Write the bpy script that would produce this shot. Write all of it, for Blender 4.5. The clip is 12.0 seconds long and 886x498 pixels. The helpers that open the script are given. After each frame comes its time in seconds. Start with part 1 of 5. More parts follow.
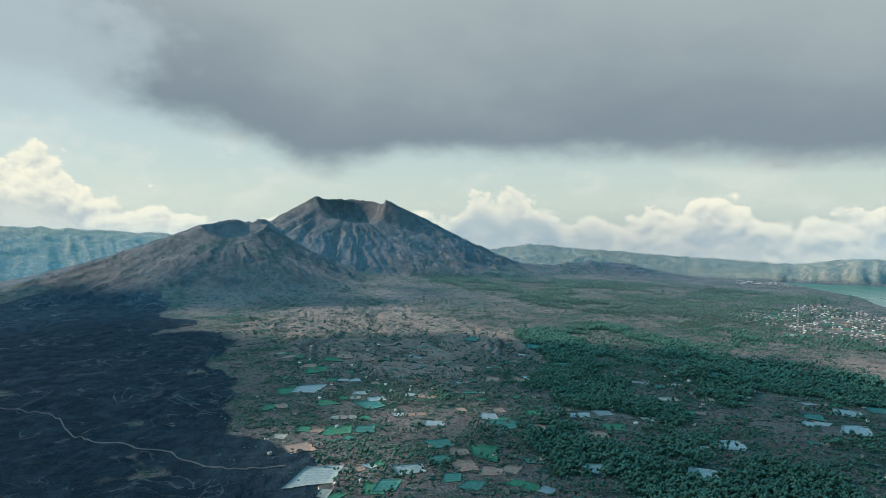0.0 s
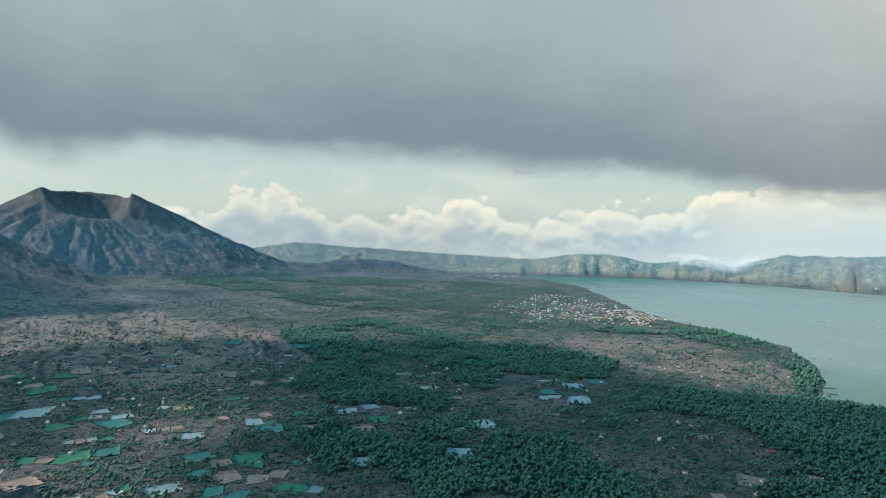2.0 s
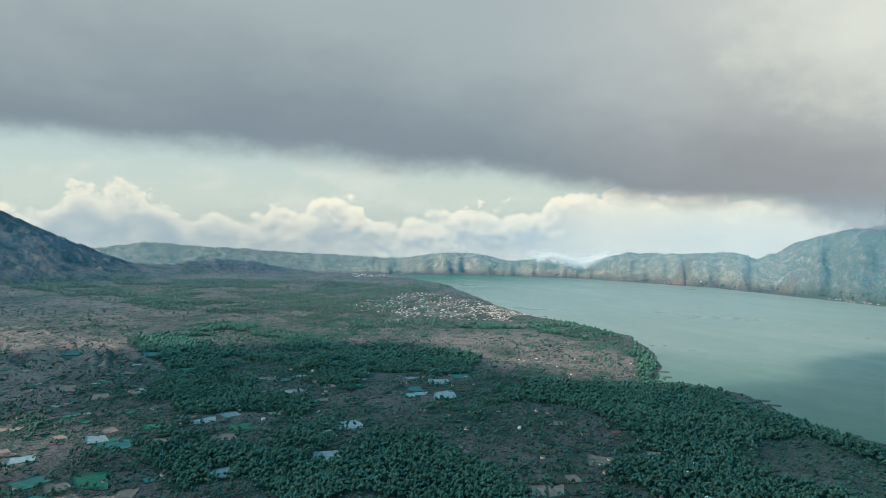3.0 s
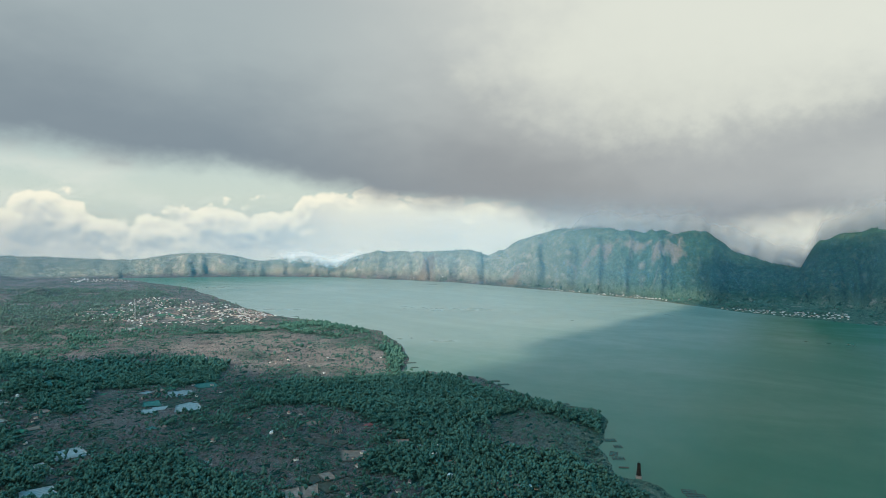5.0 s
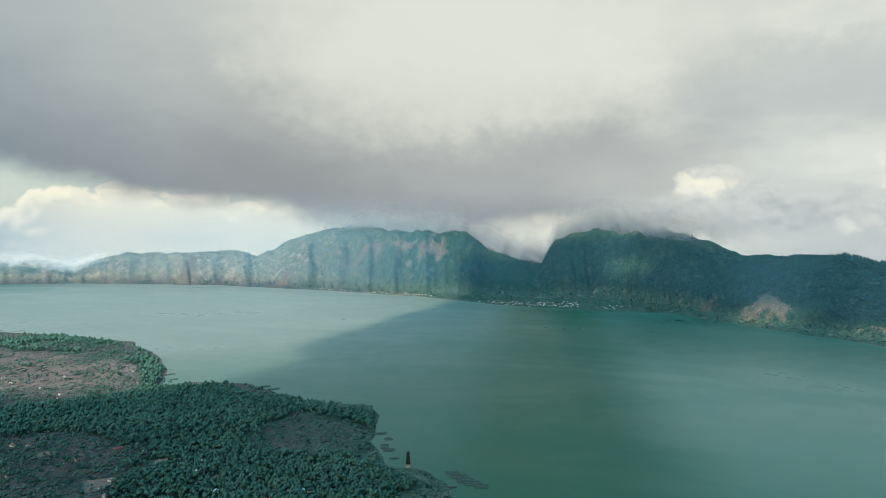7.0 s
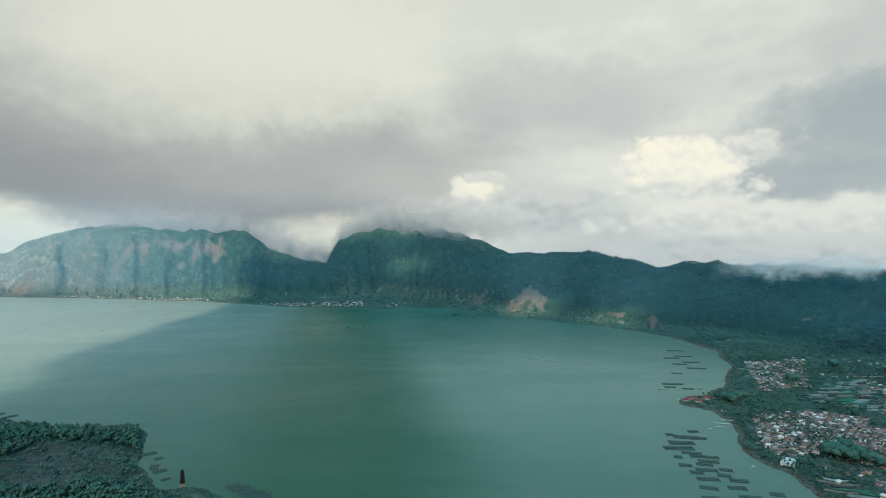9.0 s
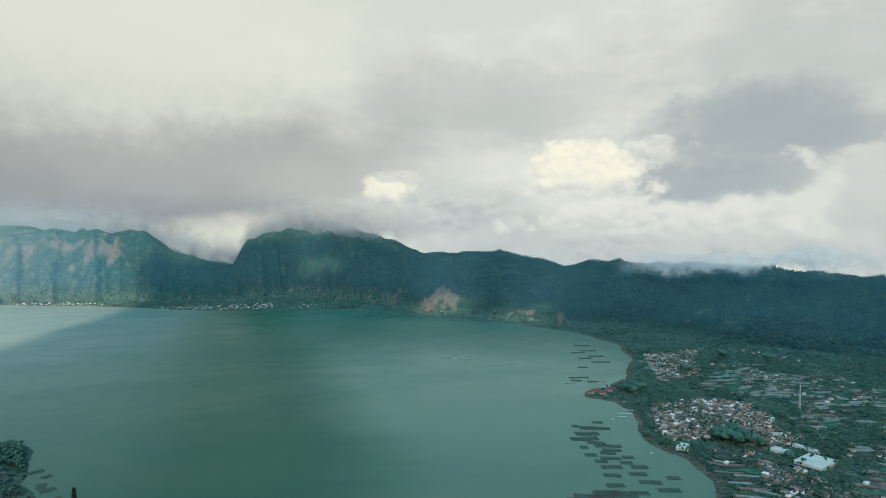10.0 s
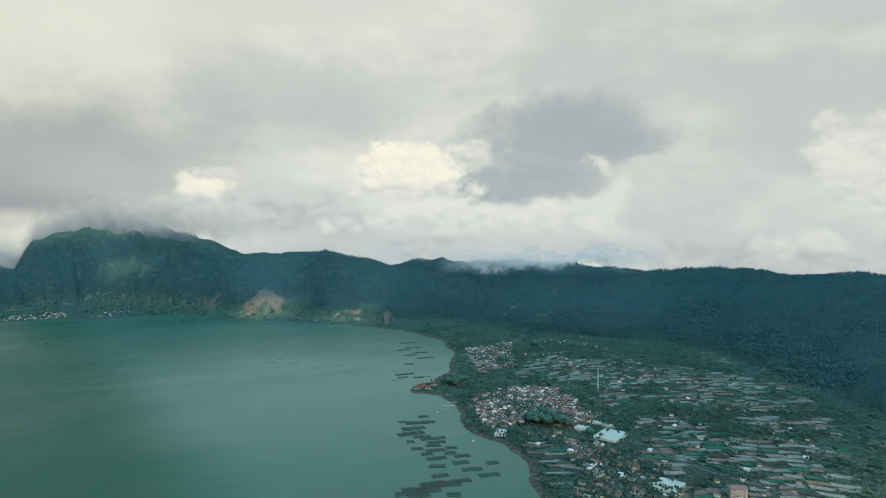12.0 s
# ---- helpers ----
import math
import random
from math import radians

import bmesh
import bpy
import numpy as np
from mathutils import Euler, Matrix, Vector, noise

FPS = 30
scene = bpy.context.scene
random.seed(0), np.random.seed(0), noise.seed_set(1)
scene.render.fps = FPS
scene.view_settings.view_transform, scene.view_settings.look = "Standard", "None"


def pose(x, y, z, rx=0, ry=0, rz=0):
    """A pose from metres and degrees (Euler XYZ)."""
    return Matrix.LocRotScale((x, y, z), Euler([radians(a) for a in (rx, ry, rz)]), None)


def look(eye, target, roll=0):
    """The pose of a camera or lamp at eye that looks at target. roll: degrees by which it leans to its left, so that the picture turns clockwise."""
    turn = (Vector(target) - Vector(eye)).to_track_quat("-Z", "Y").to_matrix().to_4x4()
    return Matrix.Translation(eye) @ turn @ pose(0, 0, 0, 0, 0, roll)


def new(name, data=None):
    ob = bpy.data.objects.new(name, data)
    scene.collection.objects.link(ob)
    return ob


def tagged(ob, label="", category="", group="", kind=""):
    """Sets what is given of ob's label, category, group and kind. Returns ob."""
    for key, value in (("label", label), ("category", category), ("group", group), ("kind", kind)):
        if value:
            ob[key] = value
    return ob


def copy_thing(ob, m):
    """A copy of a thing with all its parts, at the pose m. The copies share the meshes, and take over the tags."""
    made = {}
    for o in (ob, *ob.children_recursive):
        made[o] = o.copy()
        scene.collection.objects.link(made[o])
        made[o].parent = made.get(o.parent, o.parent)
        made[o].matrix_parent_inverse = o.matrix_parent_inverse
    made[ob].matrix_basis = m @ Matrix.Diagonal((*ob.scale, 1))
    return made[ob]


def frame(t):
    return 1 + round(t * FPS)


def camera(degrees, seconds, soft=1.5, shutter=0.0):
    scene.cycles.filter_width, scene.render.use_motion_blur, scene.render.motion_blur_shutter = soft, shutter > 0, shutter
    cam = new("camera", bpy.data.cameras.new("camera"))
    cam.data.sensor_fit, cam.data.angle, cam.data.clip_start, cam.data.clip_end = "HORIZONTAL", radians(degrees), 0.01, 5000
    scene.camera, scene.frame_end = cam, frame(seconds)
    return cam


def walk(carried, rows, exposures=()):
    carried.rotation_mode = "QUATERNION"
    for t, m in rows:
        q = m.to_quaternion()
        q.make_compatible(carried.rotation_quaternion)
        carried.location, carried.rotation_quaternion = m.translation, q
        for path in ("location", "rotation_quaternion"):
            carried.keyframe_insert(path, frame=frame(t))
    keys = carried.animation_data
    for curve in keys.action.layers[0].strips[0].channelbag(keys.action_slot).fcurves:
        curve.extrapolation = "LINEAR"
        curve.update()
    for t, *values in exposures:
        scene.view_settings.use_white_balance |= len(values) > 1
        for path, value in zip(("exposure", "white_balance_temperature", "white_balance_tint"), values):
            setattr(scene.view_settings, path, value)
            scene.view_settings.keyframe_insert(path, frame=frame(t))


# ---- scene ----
EYE_Z = 300.0  # metres above the lake
cam = camera(71.44, 12.0, soft=0.7)
PATH = [
    (0.0, pose(0, 0, EYE_Z, 88.66, 0.30, -0.00)),
    (0.5, pose(0, 0, EYE_Z, 88.61, 0.30, -4.14)),
    (1.0, pose(0, 0, EYE_Z, 88.56, 0.26, -8.32)),
    (1.5, pose(0, 0, EYE_Z, 88.47, 0.23, -15.11)),
    (2.0, pose(0, 0, EYE_Z, 88.40, 0.13, -21.47)),
    (2.5, pose(0, 0, EYE_Z, 88.34, 0.12, -27.75)),
    (3.0, pose(0, 0, EYE_Z, 88.29, 0.09, -33.84)),
    (5.0, pose(0, 0, EYE_Z, 88.18, -0.03, -56.65)),
    (5.5, pose(0, 0, EYE_Z, 88.16, 0.07, -62.14)),
    (6.0, pose(0, 0, EYE_Z, 88.16, 0.02, -67.58)),
    (6.5, pose(0, 0, EYE_Z, 88.16, -0.07, -72.68)),
    (7.0, pose(0, 0, EYE_Z, 88.19, -0.18, -77.71)),
    (9.0, pose(0, 0, EYE_Z, 88.26, -0.33, -97.56)),
    (9.5, pose(0, 0, EYE_Z, 88.27, -0.30, -101.65)),
    (10.0, pose(0, 0, EYE_Z, 88.29, -0.33, -105.63)),
    (10.5, pose(0, 0, EYE_Z, 88.29, -0.38, -109.57)),
    (11.0, pose(0, 0, EYE_Z, 88.31, -0.35, -113.60)),
    (11.5, pose(0, 0, EYE_Z, 88.35, -0.37, -117.63)),
    (12.0, pose(0, 0, EYE_Z, 88.37, -0.36, -121.69)),
]
walk(cam, PATH, [(0.0, 0.8, 6150, 9), (12.0, 0.8, 6400, 9)])

# ---- world: overcast deck, far cumulus, pale gaps ----
SUN_AZ, SUN_EL = -74.0, 31.0


def bearing(az, r, z=0.0):
    """A place by compass bearing (degrees clockwise from +y) and distance from the viewpoint."""
    return (r * math.sin(radians(az)), r * math.cos(radians(az)), z)


class Nodes:
    """Short hand for node arithmetic."""

    def __init__(self, tree):
        self.tree = tree

    def put(self, socket, value):
        if isinstance(value, bpy.types.NodeSocket):
            self.tree.links.new(value, socket)
        elif isinstance(value, (tuple, list)) and len(value) == 3 and socket.type == "RGBA":
            socket.default_value = (*value, 1.0)
        else:
            socket.default_value = value

    def m(self, op, *args, clamp=False):
        n = self.tree.nodes.new("ShaderNodeMath")
        n.operation, n.use_clamp = op, clamp
        for s, v in zip(n.inputs, args):
            self.put(s, v)
        return n.outputs[0]

    def ramp(self, v, a, b, lo=0.0, hi=1.0, kind="SMOOTHSTEP"):
        n = self.tree.nodes.new("ShaderNodeMapRange")
        n.interpolation_type = kind
        for s, x in zip(n.inputs, (v, a, b, lo, hi)):
            self.put(s, x)
        return n.outputs[0]

    def mix(self, f, a, b, how="MIX"):
        n = self.tree.nodes.new("ShaderNodeMix")
        n.data_type, n.blend_type = "RGBA", how
        self.put(n.inputs[0], f), self.put(n.inputs[6], a), self.put(n.inputs[7], b)
        return n.outputs[2]

    def noise(self, vec, scale, detail=5.0, rough=0.55, distort=0.0):
        n = self.tree.nodes.new("ShaderNodeTexNoise")
        self.put(n.inputs["Vector"], vec)
        for k, v in (("Scale", scale), ("Detail", detail), ("Roughness", rough), ("Distortion", distort)):
            n.inputs[k].default_value = v
        return n.outputs["Fac"]

    def voronoi(self, vec, scale, feature="F1"):
        n = self.tree.nodes.new("ShaderNodeTexVoronoi")
        n.feature = feature
        self.put(n.inputs["Vector"], vec)
        n.inputs["Scale"].default_value = scale
        return n.outputs["Distance"]

    def scaled(self, vec, s, shift=(0, 0, 0)):
        n = self.tree.nodes.new("ShaderNodeMapping")
        self.put(n.inputs["Vector"], vec)
        n.inputs["Scale"].default_value, n.inputs["Location"].default_value = s, shift
        return n.outputs[0]


def build_world():
    world = bpy.data.worlds.new("sky")
    scene.world = world
    world.use_nodes = True
    tree = world.node_tree
    tree.nodes.clear()
    g = Nodes(tree)
    way = tree.nodes.new("ShaderNodeTexCoord").outputs["Generated"]
    split = tree.nodes.new("ShaderNodeSeparateXYZ")
    tree.links.new(way, split.inputs[0])
    x, y, z = split.outputs
    az = g.m("MULTIPLY", g.m("ARCTAN2", x, y), 57.2958)
    el = g.m("MULTIPLY", g.m("ARCSINE", z), 57.2958)
    flat = g.scaled(way, (1, 1, 2.2))
    big = g.noise(flat, 3.2, 4)
    mid = g.noise(g.scaled(way, (1, 1, 1.6), (3, 1, 7)), 11, 6, 0.6)
    fine = g.noise(g.scaled(way, (1, 1, 1.3), (5, 2, 4)), 34, 5, 0.62)
    w1 = g.m("SUBTRACT", big, 0.5)
    w2 = g.m("SUBTRACT", mid, 0.5)
    w3 = g.m("SUBTRACT", fine, 0.5)

    # clear air low over the hills
    nish = tree.nodes.new("ShaderNodeTexSky")
    nish.sky_type, nish.sun_disc = "NISHITA", False
    nish.sun_elevation, nish.sun_rotation = radians(SUN_EL), radians(SUN_AZ)
    blue = g.mix(1.0, nish.outputs[0], (0.085, 0.085, 0.075), "MULTIPLY")
    air = g.mix(g.ramp(el, 0, 14), (0.70, 0.76, 0.66), (0.52, 0.66, 0.66))
    col = g.mix(0.8, blue, air)
    veil = g.ramp(g.m("ADD", g.m("MULTIPLY", w2, 8.0), g.m("MULTIPLY", w1, 9.0)), 0.0, 2.2)
    col = g.mix(g.m("MULTIPLY", veil, 0.45), col, (0.80, 0.80, 0.70))

    def billow(shift):
        """Heaped, cauliflower-like relief of cumulus."""
        p = g.scaled(way, (1, 1, 1.25), shift)
        warp = tree.nodes.new("ShaderNodeTexNoise")
        g.put(warp.inputs["Vector"], p)
        warp.inputs["Scale"].default_value, warp.inputs["Detail"].default_value = 26.0, 3.0
        lean = tree.nodes.new("ShaderNodeVectorMath")
        lean.operation = "MULTIPLY_ADD"
        g.put(lean.inputs[0], warp.outputs["Color"])
        lean.inputs[1].default_value = (0.035, 0.035, 0.035)
        g.put(lean.inputs[2], p)
        q = lean.outputs[0]
        v = g.m("ADD", g.m("MULTIPLY", g.voronoi(q, 17.0), -0.60), g.m("ADD", g.m("MULTIPLY", g.voronoi(q, 41.0), -0.30), g.m("MULTIPLY", g.voronoi(q, 95.0), -0.16)))
        return g.m("ADD", v, 0.5)

    heapy = billow((0, 0, 0))
    relief = g.m("SUBTRACT", heapy, billow((-0.004, 0.0, 0.011)))

    # distant cumulus along the rim of the caldera
    top = 0.3
    for a, b, d in ((-40, -35, 6.4), (-33, -28, -3.6), (-26, -16, -1.6), (-12, 0, 0.6), (0, 4, 2.2), (7, 12, -2.6), (11, 14, -0.5), (15, 18, 0.8), (20, 24, 1.5), (25, 28, -2.0),
                    (31, 36, 1.0), (42, 47, 1.6), (56, 60, -1.4)):
        top = g.m("ADD", top, g.ramp(az, a, b, 0.0, d))
    u = g.m("SUBTRACT", g.m("ADD", top, g.m("ADD", g.m("MULTIPLY", heapy, 4.4), g.m("MULTIPLY", w2, 3.0))), el)
    cum = g.ramp(u, -0.1, 0.55)
    lit = g.ramp(g.m("ADD", g.m("MULTIPLY", relief, 1.7), g.m("SUBTRACT", 0.80, g.m("MULTIPLY", u, 0.16))), -0.1, 0.9)
    lit = g.m("MAXIMUM", lit, g.ramp(az, 38, 50, 0.0, 0.7))
    shade = g.mix(lit, (0.53, 0.58, 0.56), (0.99, 0.93, 0.73))
    shade = g.mix(g.m("MULTIPLY", g.m("MULTIPLY", g.ramp(az, -3, 3), g.ramp(az, 24, 10)), g.ramp(u, 0.6, 3.0, 0.2, 0.85)), shade, (0.47, 0.54, 0.54))
    shade = g.mix(g.ramp(u, 2.5, 6.0, 0.0, 0.7), shade, (0.80, 0.79, 0.67))
    col = g.mix(g.m("MULTIPLY", cum, 0.95), col, shade)

    # heavy deck of cloud overhead, its ragged lower edge sinking to the east
    edge = 12.6
    for a, b, d in ((-36, -20, -3.6), (-20, -10, -3.4), (-10, -3, 1.6), (-3, 20, -0.6), (20, 38, -1.8), (38, 56, -3.3), (58, 68, -1.7),
                    (82, 96, 1.5), (96, 106, 5.0)):
        edge = g.m("ADD", edge, g.ramp(az, a, b, 0.0, d))
    rag = g.m("ADD", g.m("MULTIPLY", w1, 3.5), g.m("MULTIPLY", w2, 2.6))
    v = g.m("ADD", g.m("SUBTRACT", el, edge), rag)
    deck = g.ramp(v, -0.9, 1.9)
    tone = g.m("ADD", v, g.m("MULTIPLY", w1, 9.0))
    grey = g.mix(g.ramp(tone, 0.5, 15.0), (0.235, 0.285, 0.315), (0.40, 0.455, 0.455))
    warm = g.mix(g.ramp(tone, 0.5, 15.0), (0.31, 0.325, 0.325), (0.56, 0.57, 0.53))
    grey = g.mix(g.ramp(az, 34, 66), grey, warm)
    col = g.mix(deck, col, grey)

    soft = g.m("SUBTRACT", g.noise(g.scaled(way, (1, 1, 1.5), (9, 4, 2)), 15, 3.5, 0.5), 0.5)
    curl = g.m("SUBTRACT", g.noise(g.scaled(way, (1, 1, 1.2), (2, 8, 5)), 42, 4, 0.55), 0.5)

    def puff(col, a0, e0, sa, se, tint, hard=0.6, wob=1.0, amount=1.0):
        """A soft ragged patch of cloud round a bearing."""
        p = g.m("DIVIDE", g.m("ADD", g.m("SUBTRACT", az, a0), g.m("MULTIPLY", soft, 13.0 * wob)), sa)
        q = g.m("DIVIDE", g.m("ADD", g.m("SUBTRACT", el, e0), g.m("ADD", g.m("MULTIPLY", curl, 3.4 * wob), g.m("MULTIPLY", w2, 4.0 * wob))), se)
        d = g.m("ADD", g.m("MULTIPLY", p, p), g.m("MULTIPLY", q, q))
        f = g.ramp(d, 1.0 + hard, 1.0 - hard)
        return g.mix(g.m("MULTIPLY", f, amount), col, tint)

    # broken, sunlit cloud over the eastern and southern walls
    rest = g.mix(g.ramp(w1, -0.12, 0.14), (0.56, 0.585, 0.555), (0.76, 0.77, 0.69))
    rest = g.mix(g.m("MULTIPLY", g.ramp(soft, -0.1, 0.16), 0.35), rest, (0.60, 0.625, 0.60))
    col = g.mix(g.m("MULTIPLY", g.ramp(g.m("ADD", az, g.m("MULTIPLY", w1, 24.0)), 82, 110), 0.95), col, rest)
    col = puff(col, 80, 15.5, 17, 7.5, (0.80, 0.80, 0.67), 0.95, 1.1, 0.62)
    col = puff(col, -35, 15, 10, 5, (0.50, 0.58, 0.59), 0.9, 1.0, 0.75)
    col = puff(col, 94, 21, 34, 8, (0.82, 0.82, 0.70), 0.95, 0.9, 0.45)
    col = puff(col, 88, 5.5, 15, 3.6, (0.42, 0.435, 0.425), 0.9, 0.7, 0.6)
    def heap(col, a0, e0, sa, se, light, dark, hard=0.35, wob=1.0, amount=1.0, slope=0.25):
        """A heaped cloud round a bearing: bright on its upper side, grey below."""
        p = g.m("DIVIDE", g.m("ADD", g.m("SUBTRACT", az, a0), g.m("MULTIPLY", soft, 9.0 * wob)), sa)
        q = g.m("DIVIDE", g.m("ADD", g.m("SUBTRACT", el, e0), g.m("MULTIPLY", w2, 4.0 * wob)), se)
        d = g.m("SUBTRACT", g.m("ADD", g.m("MULTIPLY", p, p), g.m("MULTIPLY", q, q)), g.m("MULTIPLY", g.m("SUBTRACT", heapy, 0.1), 1.5 * wob))
        f = g.ramp(d, 1.0 + hard, 1.0 - hard)
        k = g.ramp(g.m("ADD", g.m("ADD", 0.62, g.m("MULTIPLY", relief, 1.7)), g.m("ADD", g.m("MULTIPLY", q, slope), g.m("MULTIPLY", w3, 0.8))), 0.0, 1.0)
        return g.mix(g.m("MULTIPLY", f, amount), col, g.mix(k, dark, light))

    cream, white, pearl, ash, slate = (0.98, 0.93, 0.74), (0.83, 0.82, 0.73), (0.65, 0.665, 0.62), (0.47, 0.50, 0.49), (0.37, 0.42, 0.435)
    col = puff(col, 110, 12, 12, 2.6, (0.54, 0.56, 0.54), 0.9, 0.9, 0.5)
    col = puff(col, 133, 8.6, 8.5, 3.4, slate, 0.8, 0.7, 0.85)
    col = puff(col, 128, 4.4, 8, 1.6, slate, 0.7, 0.6, 0.8)
    col = heap(col, 106, 2.2, 7.5, 2.6, pearl, ash, 0.6, 0.8, 0.9)
    col = heap(col, 118.6, 5.4, 7.6, 3.0, white, pearl, 0.25, 1.1, 0.95)
    col = heap(col, 115.0, 7.2, 2.6, 1.2, cream, pearl, 0.6, 1.0, 0.9)
    col = heap(col, 118.8, 5.8, 5.0, 2.1, cream, white, 0.6, 1.1, 0.85)
    col = heap(col, 124.8, 7.4, 2.2, 0.9, white, pearl, 0.6, 1.0, 0.8)
    col = heap(col, 99.8, 3.7, 1.9, 1.5, cream, white, 0.7, 0.9, 0.9)
    col = heap(col, 101.4, 5.3, 1.3, 0.6, white, pearl, 0.8, 0.9, 0.6)
    col = heap(col, 97.4, 2.0, 2.6, 1.0, pearl, ash, 0.6, 0.8, 0.7)
    col = heap(col, 123.5, 0.8, 13.0, 2.0, white, pearl, 0.35, 1.0, 0.92, 0.5)
    col = heap(col, 131, 0.9, 4.5, 1.1, white, pearl, 0.5, 1.0, 0.8, 0.4)
    col = heap(col, 126, -1.6, 16, 1.2, pearl, ash, 0.7, 0.7, 0.8)
    col = heap(col, 142.4, 3.0, 5.0, 5.4, pearl, (0.60, 0.61, 0.585), 0.3, 1.0, 0.93)
    col = heap(col, 136.2, 6.0, 1.6, 1.1, white, pearl, 0.7, 1.0, 0.7)
    col = heap(col, 148, -2.0, 14, 2.4, pearl, ash, 0.6, 0.8, 0.85)
    col = heap(col, 157, 5.0, 4.6, 4.2, white, pearl, 0.4, 1.0, 0.85)
    col = heap(col, 152, -0.8, 4.0, 1.2, white, pearl, 0.5, 1.0, 0.8)

    # the high sky above the broken deck
    dome = g.mix(g.ramp(g.m("ADD", w1, w2), -0.2, 0.2), (0.05, 0.78, 1.32), (0.20, 1.20, 1.80))
    col = g.mix(g.ramp(g.m("ADD", el, g.m("MULTIPLY", w1, 20.0)), 27, 42), col, dome)
    bg = tree.nodes.new("ShaderNodeBackground")
    tree.links.new(col, bg.inputs[0])
    bg.inputs[1].default_value = SKY
    out = tree.nodes.new("ShaderNodeOutputWorld")
    tree.links.new(bg.outputs[0], out.inputs[0])


SKY = 0.575
build_world()
lamp = bpy.data.lights.new("sun", "SUN")
lamp.energy, lamp.angle, lamp.color = 5.0, radians(1.0), (1.0, 0.84, 0.68)
sun = new("sun", lamp)
sun.matrix_world = look(bearing(SUN_AZ, 800, 800 * math.tan(radians(SUN_EL))), (0, 0, 0))

# ---- numeric noise for the land ----
def lattice(h):
    """A random number for each whole number."""
    h = h & 0x7FFFFFFF
    h = ((h ^ (h >> 13)) * 1274126177) & 0x7FFFFFFF
    return ((h ^ (h >> 16)) & 0xFFFF) / 65535.0


def vnoise(x, y, seed=0):
    ix, iy = np.floor(x), np.floor(y)
    fx, fy = x - ix, y - iy
    fx, fy = fx * fx * (3 - 2 * fx), fy * fy * (3 - 2 * fy)
    k = ix.astype(np.int64) * 374761393 + iy.astype(np.int64) * 668265263 + seed * 1442695041
    a, b, c, d = lattice(k), lattice(k + 374761393), lattice(k + 668265263), lattice(k + 374761393 + 668265263)
    return (a + (b - a) * fx) * (1 - fy) + (c + (d - c) * fx) * fy


def fbm(x, y, octaves=4, seed=0, ridged=False):
    """Fractal noise from -1 to 1."""
    s, k, total = 0.0, 1.0, 0.0
    for i in range(octaves):
        n = 2 * vnoise(x, y, seed + i * 7) - 1
        s = s + k * ((1 - 2 * np.abs(n)) if ridged else n)
        total += k
        x, y, k = 0.8 * x * 2 + 0.6 * y * 2 + 11.3, -0.6 * x * 2 + 0.8 * y * 2 + 4.7, k * 0.5
    return s / total


def sstep(v, a, b):
    t = np.clip((v - a) / (b - a), 0, 1)
    return t * t * (3 - 2 * t)


def plan(points):
    """Bearings and distances to plan coordinates."""
    return np.array([bearing(a, r)[:2] for a, r in points])


def signed(x, y, ring):
    """Distance to a closed outline in plan: positive inside."""
    best = np.full(x.shape, 1e12)
    odd = np.zeros(x.shape, bool)
    for (ax, ay), (bx, by) in zip(ring, np.roll(ring, -1, 0)):
        ex, ey = bx - ax, by - ay
        t = np.clip(((x - ax) * ex + (y - ay) * ey) / (ex * ex + ey * ey + 1e-9), 0, 1)
        best = np.minimum(best, (x - ax - t * ex) ** 2 + (y - ay - t * ey) ** 2)
        if abs(ey) > 1e-9:
            odd ^= ((ay > y) != (by > y)) & (x < ax + ex * (y - ay) / ey)
    return np.where(odd, 1, -1) * np.sqrt(best)


def within(x, y, ring, margin):
    """As signed(), worked out only near the outline's bounds."""
    lo, hi = ring.min(0) - margin, ring.max(0) + margin
    m = (x > lo[0]) & (x < hi[0]) & (y > lo[1]) & (y < hi[1])
    d = np.full(x.shape, -1e4)
    if m.any():
        d[m] = signed(x[m], y[m], ring)
    return d


# ---- the plan of the caldera, as bearings and distances ----
FAR_SHORE = [(28.6, 4250), (39.5, 4092), (47.5, 3894), (57.7, 3487), (68.2, 3006), (75.9, 2740), (83, 2470), (92, 2350), (98, 2360),
             (105.2, 2126), (112.9, 1980), (117.9, 1862), (121.6, 1700), (122.9, 1500), (122.3, 1300), (121.2, 1235), (119.0, 1172), (118.6, 1140),
             (121.6, 1120), (122.6, 1048), (124.2, 915), (126.9, 869), (129.8, 800), (131.1, 696), (125, 560), (100, 470), (85, 560)]
NEAR_SHORE = [(78.2, 716), (76.5, 759), (72.7, 779), (70.6, 863), (71.5, 983), (70.3, 1060), (66.4, 1070), (63, 1143), (60.3, 1241),
              (55.6, 1288), (52.7, 1290), (53.3, 1432), (52.7, 1605), (50.5, 1825), (46.4, 2006), (42, 2182), (39, 2444), (34.1, 3427)]
LAKE = plan(FAR_SHORE + NEAR_SHORE)
